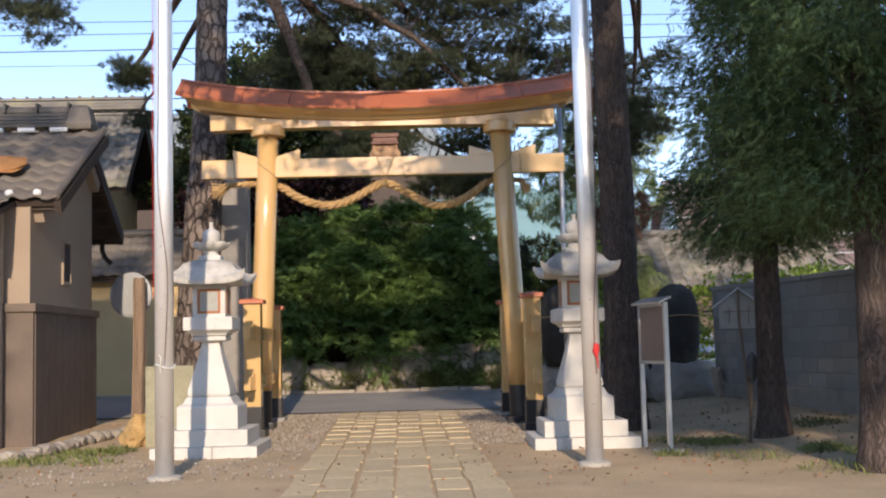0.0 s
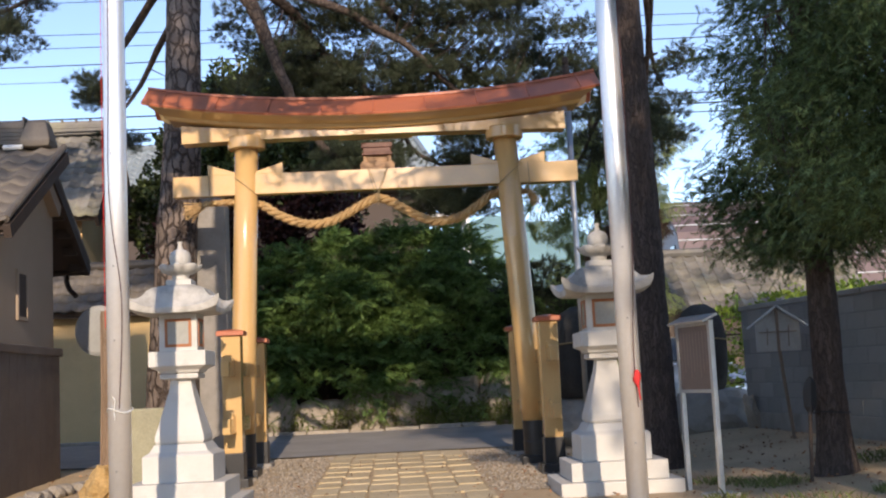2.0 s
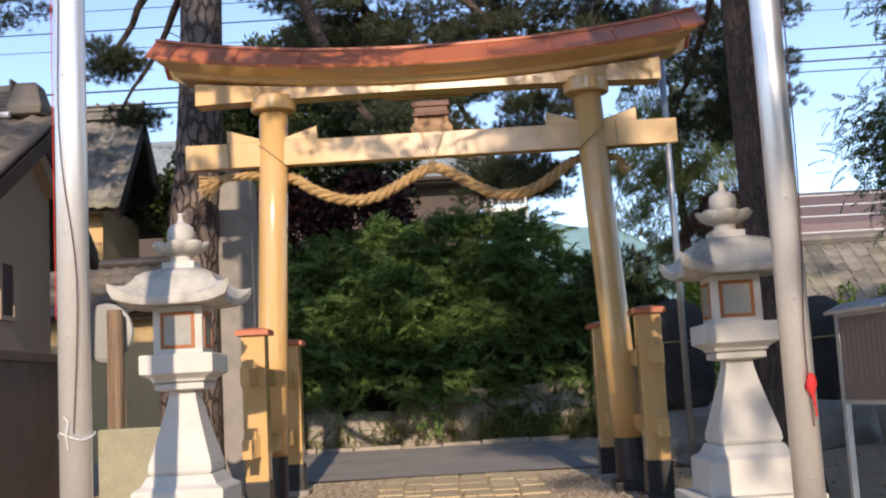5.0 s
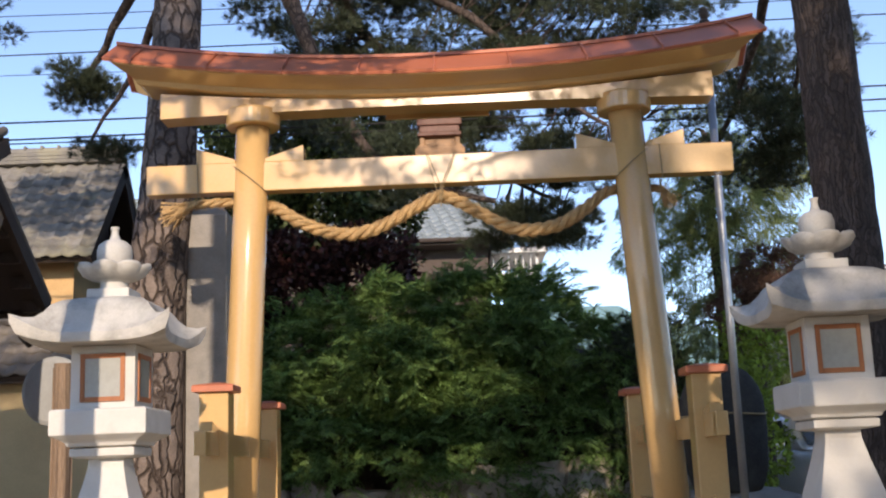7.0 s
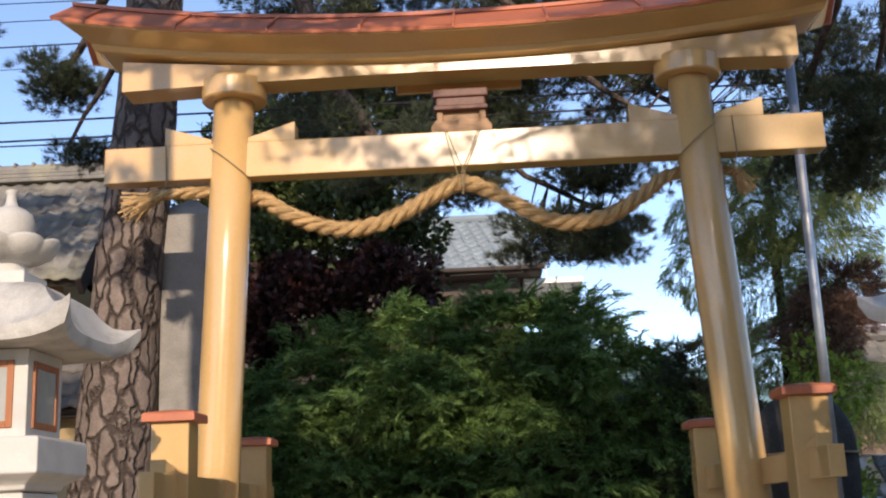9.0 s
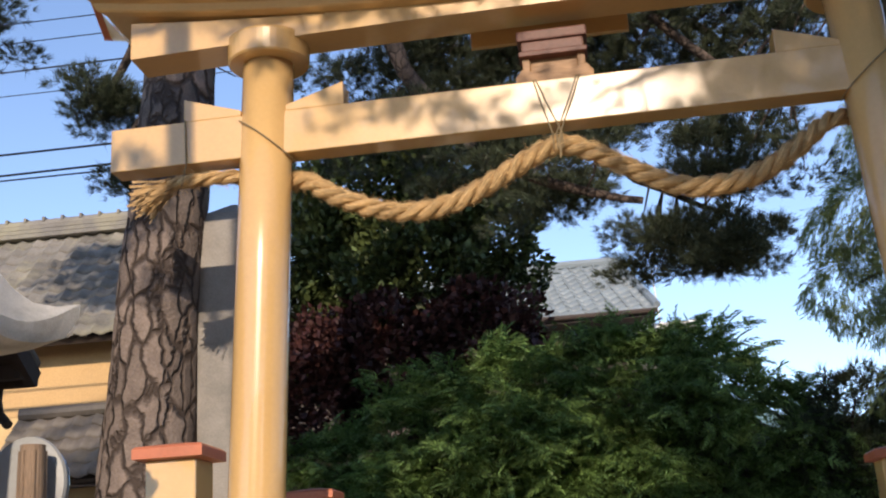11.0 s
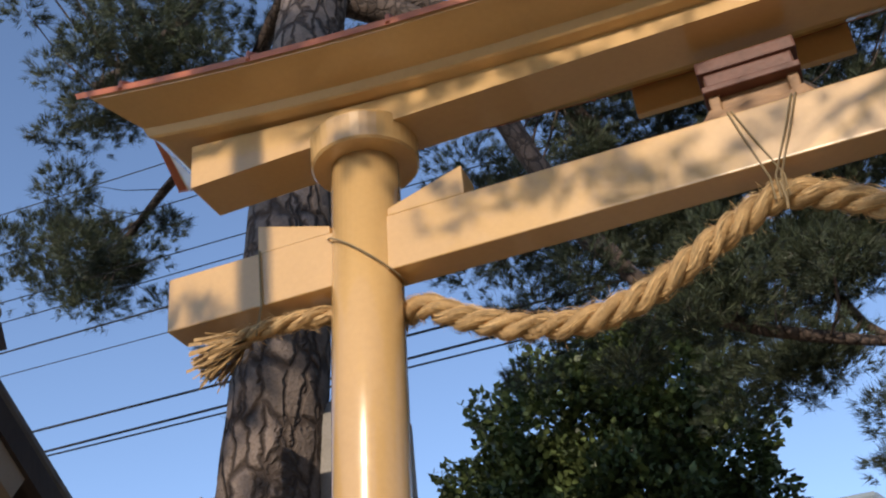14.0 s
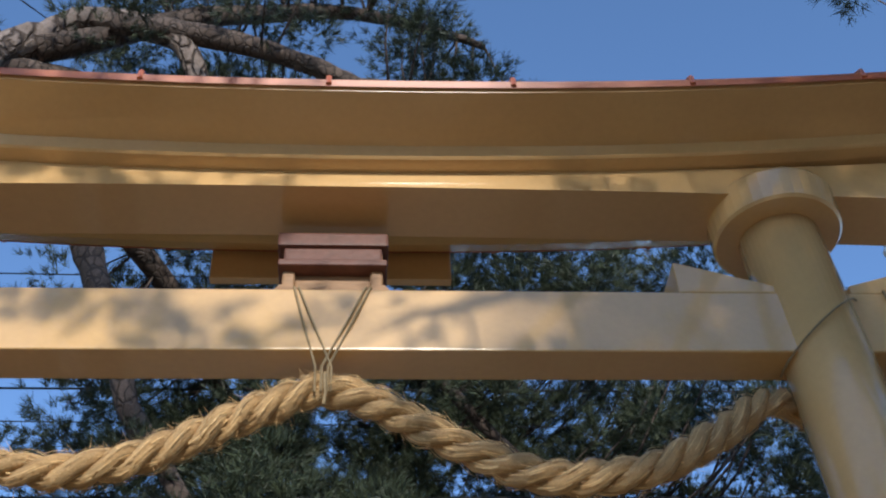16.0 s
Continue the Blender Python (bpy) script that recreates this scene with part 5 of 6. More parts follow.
# gutter with its dropping spout at the rear eave
part("gutter", tube([K(-8, BE + 0.07, BZ - 0.1), K(-4.2, BE + 0.07, BZ - 0.1)], 0.05, 10), M_DARKWOOD, kura)
part("spout", tube([K(-4.5, BE + 0.07, BZ - 0.12), K(-4.5, BE + 0.05, BZ - 0.24), K(-4.44, BE - 0.02, BZ - 0.36), K(-4.33, BE - 0.08, BZ - 0.46)], 0.038, 10), M_DARKWOOD, kura, "dark bent rain spout")
# lean-to roof and post in front of it
lean = thing("lean_to", (-5.6, 13.4, 0), "low tiled lean-to roof on a wooden post", "shed")
part("roof_deck", slab((-3, -0.75, 2.62), (1.12, -0.75, 2.62), (1.12, 0.5, 3.02), (-3, 0.5, 3.02), 0.07), M_DARKWOOD, lean)
tiled_slope("roof_tiles", (-3, -0.8, 2.66), (1.14, -0.8, 2.66), (-3, 0.5, 3.06), (1.14, 0.5, 3.06), 0.27, 5, M_TILE, lean)
part("wall", box(-3, 1.0, 0.42, 0.5, -0.1, 2.9, 0.01), M_CREAM, lean)
part("post", square([(0.05, -0.1), (0.05, 2.75)], c=(1.0, -0.05), w=0.006), M_GREYWOOD, lean)
part("bottom_rail", box(-3, 1.05, -0.1, 0.0, 0.12, 0.22, 0.008), M_GREYWOOD, lean)
# edging stones along the storehouse
rng = np.random.RandomState(21)
y = 12.0
k = 0
while y < 17.4:
    s = rng.uniform(0.16, 0.34)
    boulder("edging_stone", (-3.75 + 0.11 * (y - 13) + rng.uniform(-0.04, 0.04), y, -0.02), (0.22, s * 1.1, rng.uniform(0.1, 0.17)), 40 + k, M_ROCK, "small rough edging stone in the grass", "edging stones", rng.uniform(-20, 20), 2)
    y += s
    k += 1
boulder("ochre_rock", (-2.98, 13.55, -0.04), (0.34, 0.3, 0.42), 77, M_OCHREROCK, "split ochre-coloured rock leaning beside the lantern", "", 30, 3, 0.5).matrix_world = pose(-2.98, 13.55, -0.02, 8, 24, 30)

house = thing("farmhouse", (-8.5, 25, 0.3), "ochre plastered house with a weathered grey tiled roof", "house")
part("wall", box(-6, 2.7, -1.2, 1.2, -0.3, 4.5, 0.02), M_PLASTER, house)
# shade under the eaves, painted as a band of darker plaster colour
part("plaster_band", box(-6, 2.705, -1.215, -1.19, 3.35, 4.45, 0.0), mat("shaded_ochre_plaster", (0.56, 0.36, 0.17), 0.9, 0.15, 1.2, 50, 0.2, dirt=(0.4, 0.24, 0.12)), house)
part("roof_deck", slab((-6.5, -1.75, 4.22), (3.15, -1.75, 4.22), (3.15, 0, 6.15), (-6.5, 0, 6.15), 0.1), M_DARKWOOD, house)
part("roof_deck", slab((-6.5, 1.75, 4.22), (3.15, 1.75, 4.22), (3.15, 0, 6.15), (-6.5, 0, 6.15), 0.1), M_DARKWOOD, house)
part("gable", prism([(-1.2, 4.4), (1.2, 4.4), (0, 5.95)], 2.6, 2.7), M_DARKWOOD, house)
tiled_slope("roof_tiles", (-6.5, -1.8, 4.25), (3.18, -1.8, 4.25), (-6.5, 0, 6.2), (3.18, 0, 6.2), 0.24, 12, M_SLATE, house, 0.02, 0.02)
tiled_slope("roof_tiles", (-6.5, 1.8, 4.25), (3.18, 1.8, 4.25), (-6.5, 0, 6.2), (3.18, 0, 6.2), 0.24, 12, M_SLATE, house, 0.02, 0.02)
for j in range(3):
    part("ridge_course", box(-6.5, 3.15, -0.14 + 0.02 * j, 0.14 - 0.02 * j, 6.2 + 0.07 * j, 6.262 + 0.07 * j, 0.01), M_SLATE, house)
part("ridge_cap", tube([(-6.5, 0, 6.43), (3.16, 0, 6.43)], 0.08, 10), M_SLATE, house)
for i in range(34):
    x = -6.4 + 0.29 * i
    part("ridge_knob", box(x - 0.02, x + 0.02, -0.09, 0.09, 6.46, 6.53, 0.008), M_SLATE, house)
for sy in (-1, 1):
    part("bargeboard", slab((3.08, sy * 1.8, 4.2), (3.16, sy * 1.8, 4.2), (3.16, 0, 6.2), (3.08, 0, 6.2), 0.24), M_DARKWOOD, house)

gw = thing("roofed_wall", (-4.55, 22.75, -0.06), "ochre earthen garden wall with its own small tiled roof", "wall")
part("wall", box(-2.2, 0.85, -0.12, 0.12, -0.2, 2.75, 0.015), M_PLASTER, gw)
part("footing", box(-2.25, 0.9, -0.2, 0.2, -0.25, 0.34, 0.02), M_CONCRETE, gw)
part("eave_beam", box(-2.25, 0.9, -0.42, -0.34, 2.58, 2.68, 0.008), M_DARKWOOD, gw)
part("roof_deck", slab((-2.3, -0.5, 2.66), (0.95, -0.5, 2.66), (0.95, 0.25, 3.5), (-2.3, 0.25, 3.5), 0.06), M_DARKWOOD, gw)
tiled_slope("roof_tiles", (-2.3, -0.54, 2.7), (0.98, -0.54, 2.7), (-2.3, 0.25, 3.54), (0.98, 0.25, 3.54), 0.25, 5, M_TILE, gw)
part("ridge_cap", tube([(-2.3, 0.25, 3.58), (0.98, 0.25, 3.58)], 0.09, 10), M_TILE, gw)
part("rear_roof", slab((-2.3, 1.0, 2.66), (0.95, 1.0, 2.66), (0.95, 0.25, 3.5), (-2.3, 0.25, 3.5), 0.06), M_DARKWOOD, gw)
part("rear_wall", box(-2.2, 0.85, 0.3, 0.5, -0.2, 2.75, 0.015), M_PLASTER, gw)

far = thing("house", (-3.6, 37.5, 0.6), "two-storey house with a blue-grey tiled hip roof behind the trees", "house")
part("wall", box(-5, 4.9, -1.5, 2.5, -0.6, 6.3, 0.02), mat("brown_house_wall", (0.075, 0.055, 0.045), 0.8, 0.1, 1, 20, 0.05), far)
part("eave", box(-5.3, 5.45, -2.2, 3.2, 6.25, 6.42, 0.02), mat("dark_fascia", (0.08, 0.06, 0.05), 0.7, 0.1, 2, 20, 0.05), far)
tiled_slope("roof_tiles", (-5.4, -2.25, 6.42), (5.5, -2.25, 6.42), (-5.4, 0.5, 8.3), (4.75, 0.5, 8.3), 0.33, 11, M_BLUETILE, far, 0.035, 0.03)
tiled_slope("roof_tiles", (-5.4, 3.25, 6.42), (5.5, 3.25, 6.42), (-5.4, 0.5, 8.3), (4.75, 0.5, 8.3), 0.33, 11, M_BLUETILE, far, 0.035, 0.03)
part("hip", rings([[(5.48, -2.2, 6.42), (5.48, 3.2, 6.42), (4.7, 0.5, 8.3)], [(5.4, -2.1, 6.38), (5.4, 3.1, 6.38), (4.6, 0.5, 8.2)]]), M_BLUETILE, far)
part("ridge_cap", tube([(-5.4, 0.5, 8.36), (4.78, 0.5, 8.36)], 0.12, 8), M_BLUETILE, far)
part("hip_cap", tube([(4.78, 0.5, 8.36), (5.5, -2.25, 6.5)], 0.09, 8), M_BLUETILE, far)
part("gutter", tube([(-5.4, -2.3, 6.36), (5.5, -2.3, 6.36)], 0.06, 8), M_DARKWOOD, far)
part("aerial_mast", tube([(5.75, 0.6, 6.2), (5.65, 0.6, 8.2)], 0.02, 6), M_WHITE, far)
part("aerial", tube([(5.5, 0.6, 8.2), (5.8, 0.6, 8.1)], 0.015, 6), M_WHITE, far)
bal = part("balcony_floor", box(5.0, 6.3, -1.2, 1.2, 5.5, 5.62, 0.01), M_WHITE, far, "white balcony")
part("balcony_roof", box(5.0, 6.5, -1.5, 1.4, 6.1, 6.24, 0.02), M_WHITE, bal)
for i in range(7):
    part("balcony_rail", box(5.05 + 0.2 * i, 5.07 + 0.2 * i, -1.2, -1.16, 5.6, 6.1), M_WHITE, bal)
for y in (-1.2, 1.1):
    part("balcony_post", box(6.2, 6.28, y, y + 0.08, 2.0, 6.12), M_WHITE, bal)

gam = thing("house", (14.2, 47, 0.0), "distant house with a brown gambrel roof and pale gable", "house")
part("wall", prism([(-3, -0.8), (3, -0.8), (3, 4.2), (2.2, 6.2), (0, 7.6), (-2.2, 6.2), (-3, 4.2)], -2.5, 8), M_PALEWALL, gam)
for (ya, za), (yb, zb) in (((-3.2, 3.9), (-2.3, 6.3)), ((-2.3, 6.3), (0, 7.8)), ((3.2, 3.9), (2.3, 6.3)), ((2.3, 6.3), (0, 7.8))):
    part("roof_sheet", slab((-2.9, ya, za), (8, ya, za), (8, yb, zb), (-2.9, yb, zb), 0.12), M_BROWNROOF, gam)
    for i in range(3):
        f = (i + 0.5) / 3
        part("snow_rail", tube([(-2.9, ya + (yb - ya) * f, za + (zb - za) * f + 0.06), (8, ya + (yb - ya) * f, za + (zb - za) * f + 0.06)], 0.03, 5), M_PALEWALL, gam)
part("window", box(-2.56, -2.45, -0.4, 0.3, 5.0, 6.0), M_GLASS, gam)

# ---- the side of the yard with the block wall ----
shed = thing("old_shed", (6.2, 24.6, 0.25), "low old shed with a sagging weathered tile roof", "shed")
part("wall", box(-0.9, 3.0, -0.9, 1.2, -0.2, 2.1, 0.02), M_GREYWOOD, shed)
part("gable", prism([(-0.9, 2.0), (1.2, 2.0), (0.1, 3.0)], -0.9, -0.8), M_DARKWOOD, shed)
part("roof_deck", slab((-1.3, -1.3, 1.95), (3.4, -1.3, 1.95), (3.4, 0.1, 3.1), (-1.3, 0.1, 3.1), 0.1), M_DARKWOOD, shed)
part("roof_deck", slab((-1.3, 1.6, 1.95), (3.4, 1.6, 1.95), (3.4, 0.1, 3.1), (-1.3, 0.1, 3.1), 0.1), M_DARKWOOD, shed)
tiled_slope("roof_tiles", (-1.3, -1.35, 1.98), (3.4, -1.35, 1.98), (-1.3, 0.1, 3.15), (3.4, 0.1, 3.15), 0.26, 8, M_SLATE, shed, 0.025, 0.025)
part("ridge_cap", tube([(-1.35, 0.1, 3.2), (3.4, 0.1, 3.2)], 0.1, 8), M_SLATE, shed)
part("post", square([(0.06, -0.2), (0.06, 2.0)], c=(-1.05, -1.1), w=0.005), M_GREYWOOD, shed)

# block wall: courses of blocks with recessed joints
WA, WB = Vector((5.2, 17.45, 0)), Vector((6.35, 9.5, 0))
wdir = (WB - WA).normalized()
wturn = math.degrees(math.atan2(wdir.y, wdir.x))
wall_e = tagged(new("wall_east"), "dark grey concrete block wall with a weathered footing", "wall", kind="structure")
wall_e.matrix_world = pose(WA.x, WA.y, 0.12, 0, 0, wturn)
wlen = (WB - WA).length
part("mortar_core", box(0.0, wlen, -0.055, 0.055, -0.2, 1.74), M_MORTAR, wall_e)
part("footing", box(-0.01, wlen, -0.075, 0.075, -0.25, 0.32, 0.012), M_STONE, wall_e)
part("coping", box(-0.02, wlen, -0.085, 0.085, 1.735, 1.80, 0.01), M_BLOCK, wall_e)

# round stones on their shared base
for x, y, w, h, z, turn, lab in ((4.66, 17.85, 0.76, 1.28, 0.72, 12, "large upright black boulder with rounded top and a rope round it"), (2.88, 17.75, 0.86, 1.3, 0.74, -10, "large upright black boulder beside the steel pole, rope round it")):
    st = thing("standing_stone", (x, y, z), lab, "stone", "standing stones", turn)
    b = bmesh.new()
    prof = []
    for i in range(17):
        f = i / 16
        k = (1 - (abs(f - 0.45) / 0.56) ** 3.2) ** 0.45 if abs(f - 0.45) < 0.56 else 0.03
        prof.append([(w * 0.5 * max(k, 0.05) * math.cos(a) * (1 + 0.07 * noise.noise(Vector((math.cos(a) * 2, math.sin(a) * 2, f * 5 + x)))), 0.24 * max(k, 0.05) * math.sin(a), h * f) for a in [2 * math.pi * j / 28 for j in range(28)]])
    part("body", rings(prof), M_DARKSTONE, st, smooth=True)
    part("rope_band", tube([((w * 0.5 + 0.005) * math.cos(a), 0.255 * math.sin(a), h * 0.6 + 0.01 * math.sin(3 * a)) for a in [2 * math.pi * j / 36 for j in range(37)]], 0.012, 6), M_STRING, st, "thin straw rope")
for x, y, sx, sy, h, sd in ((4.75, 17.9, 1.25, 0.8, 0.78, 3), (3.0, 17.9, 1.3, 0.8, 0.8, 5), (3.9, 18.15, 0.8, 0.6, 0.6, 8)):
    boulder("base_stone", (x, y, 0.02), (sx, sy, h), sd, M_STONE, "rough grey-brown stone base under the black boulders", "base stones", 5, 3, 0.2)
boulder("leaning_slab", (5.22, 17.3, 0.1), (0.14, 0.3, 0.62), 6, M_ROCK, "narrow stone leaning at the wall end", "", 10).matrix_world = pose(5.2, 17.2, 0.1, 0, -14, 10)

# steel post with a fitting on top, behind the gate
sp = thing("steel_post", (2.65, 16.2, 0.05), "thin galvanised steel post with a small fitting on top", "pole")
part("shaft", lathe([(0.036, 0.0), (0.036, 5.0)], 16), M_GALV, sp, smooth=True)
part("head", lathe([(0.02, 5.0), (0.05, 5.02), (0.05, 5.12), (0.03, 5.14), (0.045, 5.18), (0.045, 5.24), (0.01, 5.26)], 14), M_DARKWOOD, sp)

part("bracket_lamp", tube([(-0.07, -0.03, 4.66), (-0.05, -0.04, 4.67), (0.05, -0.09, 4.71), (0.07, -0.1, 4.72)], [0.02, 0.036, 0.036, 0.026], 14), M_WHITE, sp, "small white lamp on the post")

# stone name pillar behind the pine; mottled stone colour stands in for shadows on it
np_ = thing("stone_pillar", (-2.2, 16.95, 0.05), "tall square grey granite pillar, dark mottling standing in for its shadow pattern", "pillar")
part("shaft", square([(0.20, 0.1), (0.195, 3.55), (0.16, 3.62), (0.02, 3.72)], w=0.012), M_STONE, np_)
part("base", square([(0.34, -0.1), (0.34, 0.22), (0.31, 0.25)], w=0.02), M_STONE, np_)
# dark strip added for the shaded gap between pine trunk and pillar
part("drain_strip", box(-0.245, -0.205, -0.2, -0.12, 0.1, 3.4, 0.004), M_DARKWOOD, np_)
# low mossy slab behind the lantern
ls = thing("low_slab", (-2.52, 13.45, 0), "low upright greenish stone slab behind the lantern", "stone")
part("slab", box(-0.25, 0.32, -0.06, 0.06, -0.05, 0.95, 0.02), mat("mossy_stone", (0.30, 0.28, 0.19), 0.9, 0.2, 5, 60, 0.3, dirt=(0.16, 0.17, 0.09), dirt_amount=0.6), ls)

# traffic mirror on a timber post
mr = thing("traffic_mirror", (-3.86, 17.5, 0), "round convex traffic mirror in a grey shell", "mirror")
disc = [(0.02, 0.0), (0.30, 0.01), (0.345, 0.03), (0.35, 0.06), (0.335, 0.075), (0.30, 0.09), (0.15, 0.12), (0.02, 0.13)]
b = lathe(disc, 48)
b.transform(pose(0, 0, 2.0, -90, 0, -14) @ Matrix.Translation((0, 0, -0.13)))
part("shell", b, M_MIRRORBACK, mr)
b = lathe([(0.31, -0.012), (0.305, -0.006), (0.2, 0.012), (0.02, 0.02)], 48)
b.transform(pose(0, 0, 2.0, 90, 0, -14) @ Matrix.Translation((0, 0, 0.002)))
part("mirror_face", b, M_MIRROR, mr, "convex mirror", smooth=True)
part("mount_pipe", tube([(0.02, 0.13, 0.0), (0.02, 0.13, 2.05)], 0.04, 12), M_GALV, mr)
wp = thing("timber_post", (-3.71, 17.12, 0.0), "weathered round timber post, split and grey-brown", "post")
part("post", rings([circle((0.03 * math.sin(z), 0, z), 0.085 + 0.008 * noise.noise(Vector((0, 0, z * 3))), 20) for z in [i * 2.24 / 24 for i in range(25)]]), M_GREYWOOD, wp)
for a in (0.5, 2.2, 3.6, 4.4, 5.3):
    part("bark_strip", tube([(0.088 * math.cos(a), 0.088 * math.sin(a), 0.1), (0.03 + 0.09 * math.cos(a + 0.1), 0.09 * math.sin(a + 0.1), 1.1), (0.03 * math.sin(2.2) + 0.086 * math.cos(a), 0.086 * math.sin(a), 2.2)], [0.012, 0.018, 0.01], 6), M_GREYWOOD, wp)

# notice board in a steel frame
sg = thing("notice_board", (2.885, 11.55, gz(2.9, 11.5)), "brown notice board in a steel frame on two legs", "sign")
sdir = Vector((2.95 - 2.82, 11.25 - 11.85, 0))
sg.matrix_world = pose(2.885, 11.55, 0, 0, 0, math.degrees(math.atan2(sdir.y, sdir.x)))
hl = sdir.length / 2
for s in (-1, 1):
    part("leg", box(s * hl - 0.022, s * hl + 0.022, -0.022, 0.022, -0.05, 1.5, 0.004), M_GALV, sg)
part("foot_pad", box(hl - 0.13, hl + 0.1, -0.14, 0.14, -0.04, 0.02, 0.01), M_CONCRETE, sg)
part("panel", box(-hl + 0.022, hl - 0.022, -0.014, 0.014, 0.90, 1.46, 0.003), M_SIGN, sg)
for s, z0, z1 in ((0, 0.87, 0.90), (0, 1.46, 1.49)):
    part("frame_rail", box(-hl, hl, -0.02, 0.02, z0, z1, 0.004), M_GALV, sg)
part("rain_hood", slab((-hl - 0.04, -0.09, 1.50), (hl + 0.04, -0.09, 1.50), (hl + 0.04, 0.05, 1.56), (-hl - 0.04, 0.05, 1.56), 0.02), M_GALV, sg)
for i in range(9):
    x = -hl + 0.07 + i * (2 * hl - 0.14) / 8
    part("text_column", box(x - 0.008, x + 0.008, -0.0165, -0.0145, 1.0 + 0.05 * ((i * 7) % 3), 1.41), mat("faded_lettering", (0.24, 0.18, 0.15), 0.6, 0.1, 9, 60, 0.0) if i == 0 else bpy.data.materials["faded_lettering"], sg)

# little roofed board on a leaning stick
rb = thing("roofed_board", (4.86, 15.12, 0.12), "small pale roofed board on a slender leaning post", "sign", "", -14)
part("post", tube([(0.12, 0.05, -0.1), (0.03, 0.045, 0.85), (-0.02, 0.04, 1.66)], 0.022, 8), M_GREYWOOD, rb)
b = bmesh.new()
f = b.faces.new([b.verts.new(v) for v in ((-0.26, 0.0, 1.12), (0.26, 0.0, 1.12), (0.26, 0.0, 1.46), (0, 0.0, 1.64), (-0.26, 0.0, 1.46))])
e = bmesh.ops.extrude_face_region(b, geom=[f])
bmesh.ops.translate(b, verts=[v for v in e["geom"] if isinstance(v, bmesh.types.BMVert)], vec=(0, 0.03, 0))
part("board", b, M_PALEBOARD, rb)
for s in (-1, 1):
    part("roof_slat", slab((s * 0.36, -0.07, 1.42), (s * 0.36, 0.1, 1.42), (0, 0.1, 1.685), (0, -0.07, 1.685), 0.022), M_GALV, rb)
part("cross_bar", box(-0.22, 0.22, -0.02, 0.0, 1.35, 1.36, 0.003), M_GREYWOOD, rb)
part("upright", box(-0.018, 0.018, -0.024, 0.0, 1.12, 1.64, 0.003), M_GREYWOOD, rb)
for x, z0, z1 in ((-0.13, 1.2, 1.40), (0.12, 1.18, 1.43)):
    part("tool", tube([(x, -0.025, z0), (x + 0.01, -0.025, z1)], 0.006, 6), M_GREYWOOD, rb)
# shovel leaning on the cypress, with a wire round the trunk
sv = thing("shovel", (3.96, 11.75, 0.03), "black shovel standing upside down against the cypress", "tool")
part("shaft", tube([(-0.06, -0.05, -0.02), (0.0, 0.02, 0.62)], 0.018, 8), M_DARKWOOD, sv)
part("blade", rings([[(x - w, 0.015 + 0.03 * 0, z), (x, -0.015, z), (x + w, 0.015, z), (x, 0.025, z)] for x, w, z in ((0.0, 0.02, 0.6), (0.005, 0.06, 0.66), (0.01, 0.065, 0.8), (0.02, 0.05, 0.88), (0.022, 0.01, 0.93))]), mat("black_steel", (0.02, 0.02, 0.022), 0.5, 0.2, 9, 60, 0.1), sv)
tw = thing("tree_wire", (4.27, 12.05, 0.62), "thin wire tied round the cypress trunk", "wire")
part("loop", tube([(0.165 * math.cos(a), 0.165 * math.sin(a), 0.01 * math.sin(2 * a)) for a in [i * math.pi / 14 for i in range(29)]], 0.006, 5), M_WIRE, tw)

# ---- parked car ----
car = thing("parked_car", (5.65, 23.2, 0.2), "silver hatchback parked facing the road", "car", "", 8)
secs = [(-1.92, 0.55, 0.30, 0.52), (-1.86, 0.72, 0.22, 0.68), (-1.6, 0.80, 0.20, 0.80), (-1.0, 0.84, 0.20, 0.93), (-0.75, 0.845, 0.20, 0.98), (0.0, 0.85, 0.20, 1.0), (1.2, 0.85, 0.2, 1.02), (1.75, 0.82, 0.24, 1.02), (1.9, 0.74, 0.32, 0.95)]
prof = []
for y, w, z0, z1 in secs:
    prof.append([(-w * 0.9, y, z0), (-w, y, z0 + 0.18), (-w, y, (z0 + z1) / 2 + 0.08), (-w * 0.93, y, z1 - 0.05), (-w * 0.8, y, z1), (w * 0.8, y, z1), (w * 0.93, y, z1 - 0.05), (w, y, (z0 + z1) / 2 + 0.08), (w, y, z0 + 0.18), (w * 0.9, y, z0)])
body = part("body", rings(prof), M_CARPAINT, car, smooth=True)
cab = [(-0.85, 0.72, 0.95, 0.98), (-0.25, 0.66, 0.95, 1.42), (0.1, 0.64, 0.95, 1.50), (1.0, 0.63, 0.95, 1.49), (1.5, 0.62, 0.95, 1.38), (1.85, 0.66, 0.95, 1.0)]
part("cabin", rings([[(-0.76, y, 0.95), (-w, y, z1 - 0.06 if z1 > 1.1 else z1), (-w * 0.85, y, z1), (w * 0.85, y, z1), (w, y, z1 - 0.06 if z1 > 1.1 else z1), (0.76, y, 0.95)] for y, w, z0, z1 in cab]), M_CARPAINT, car, smooth=True)
part("windscreen", slab((-0.66, -0.84, 1.0), (0.66, -0.84, 1.0), (0.56, -0.27, 1.425), (-0.56, -0.27, 1.425), 0.02), M_GLASS, car, "dark windscreen")
for v in bpy.data.objects[car.children[-1].name].data.vertices:
    v.co += Vector((0, -0.03, 0.035))
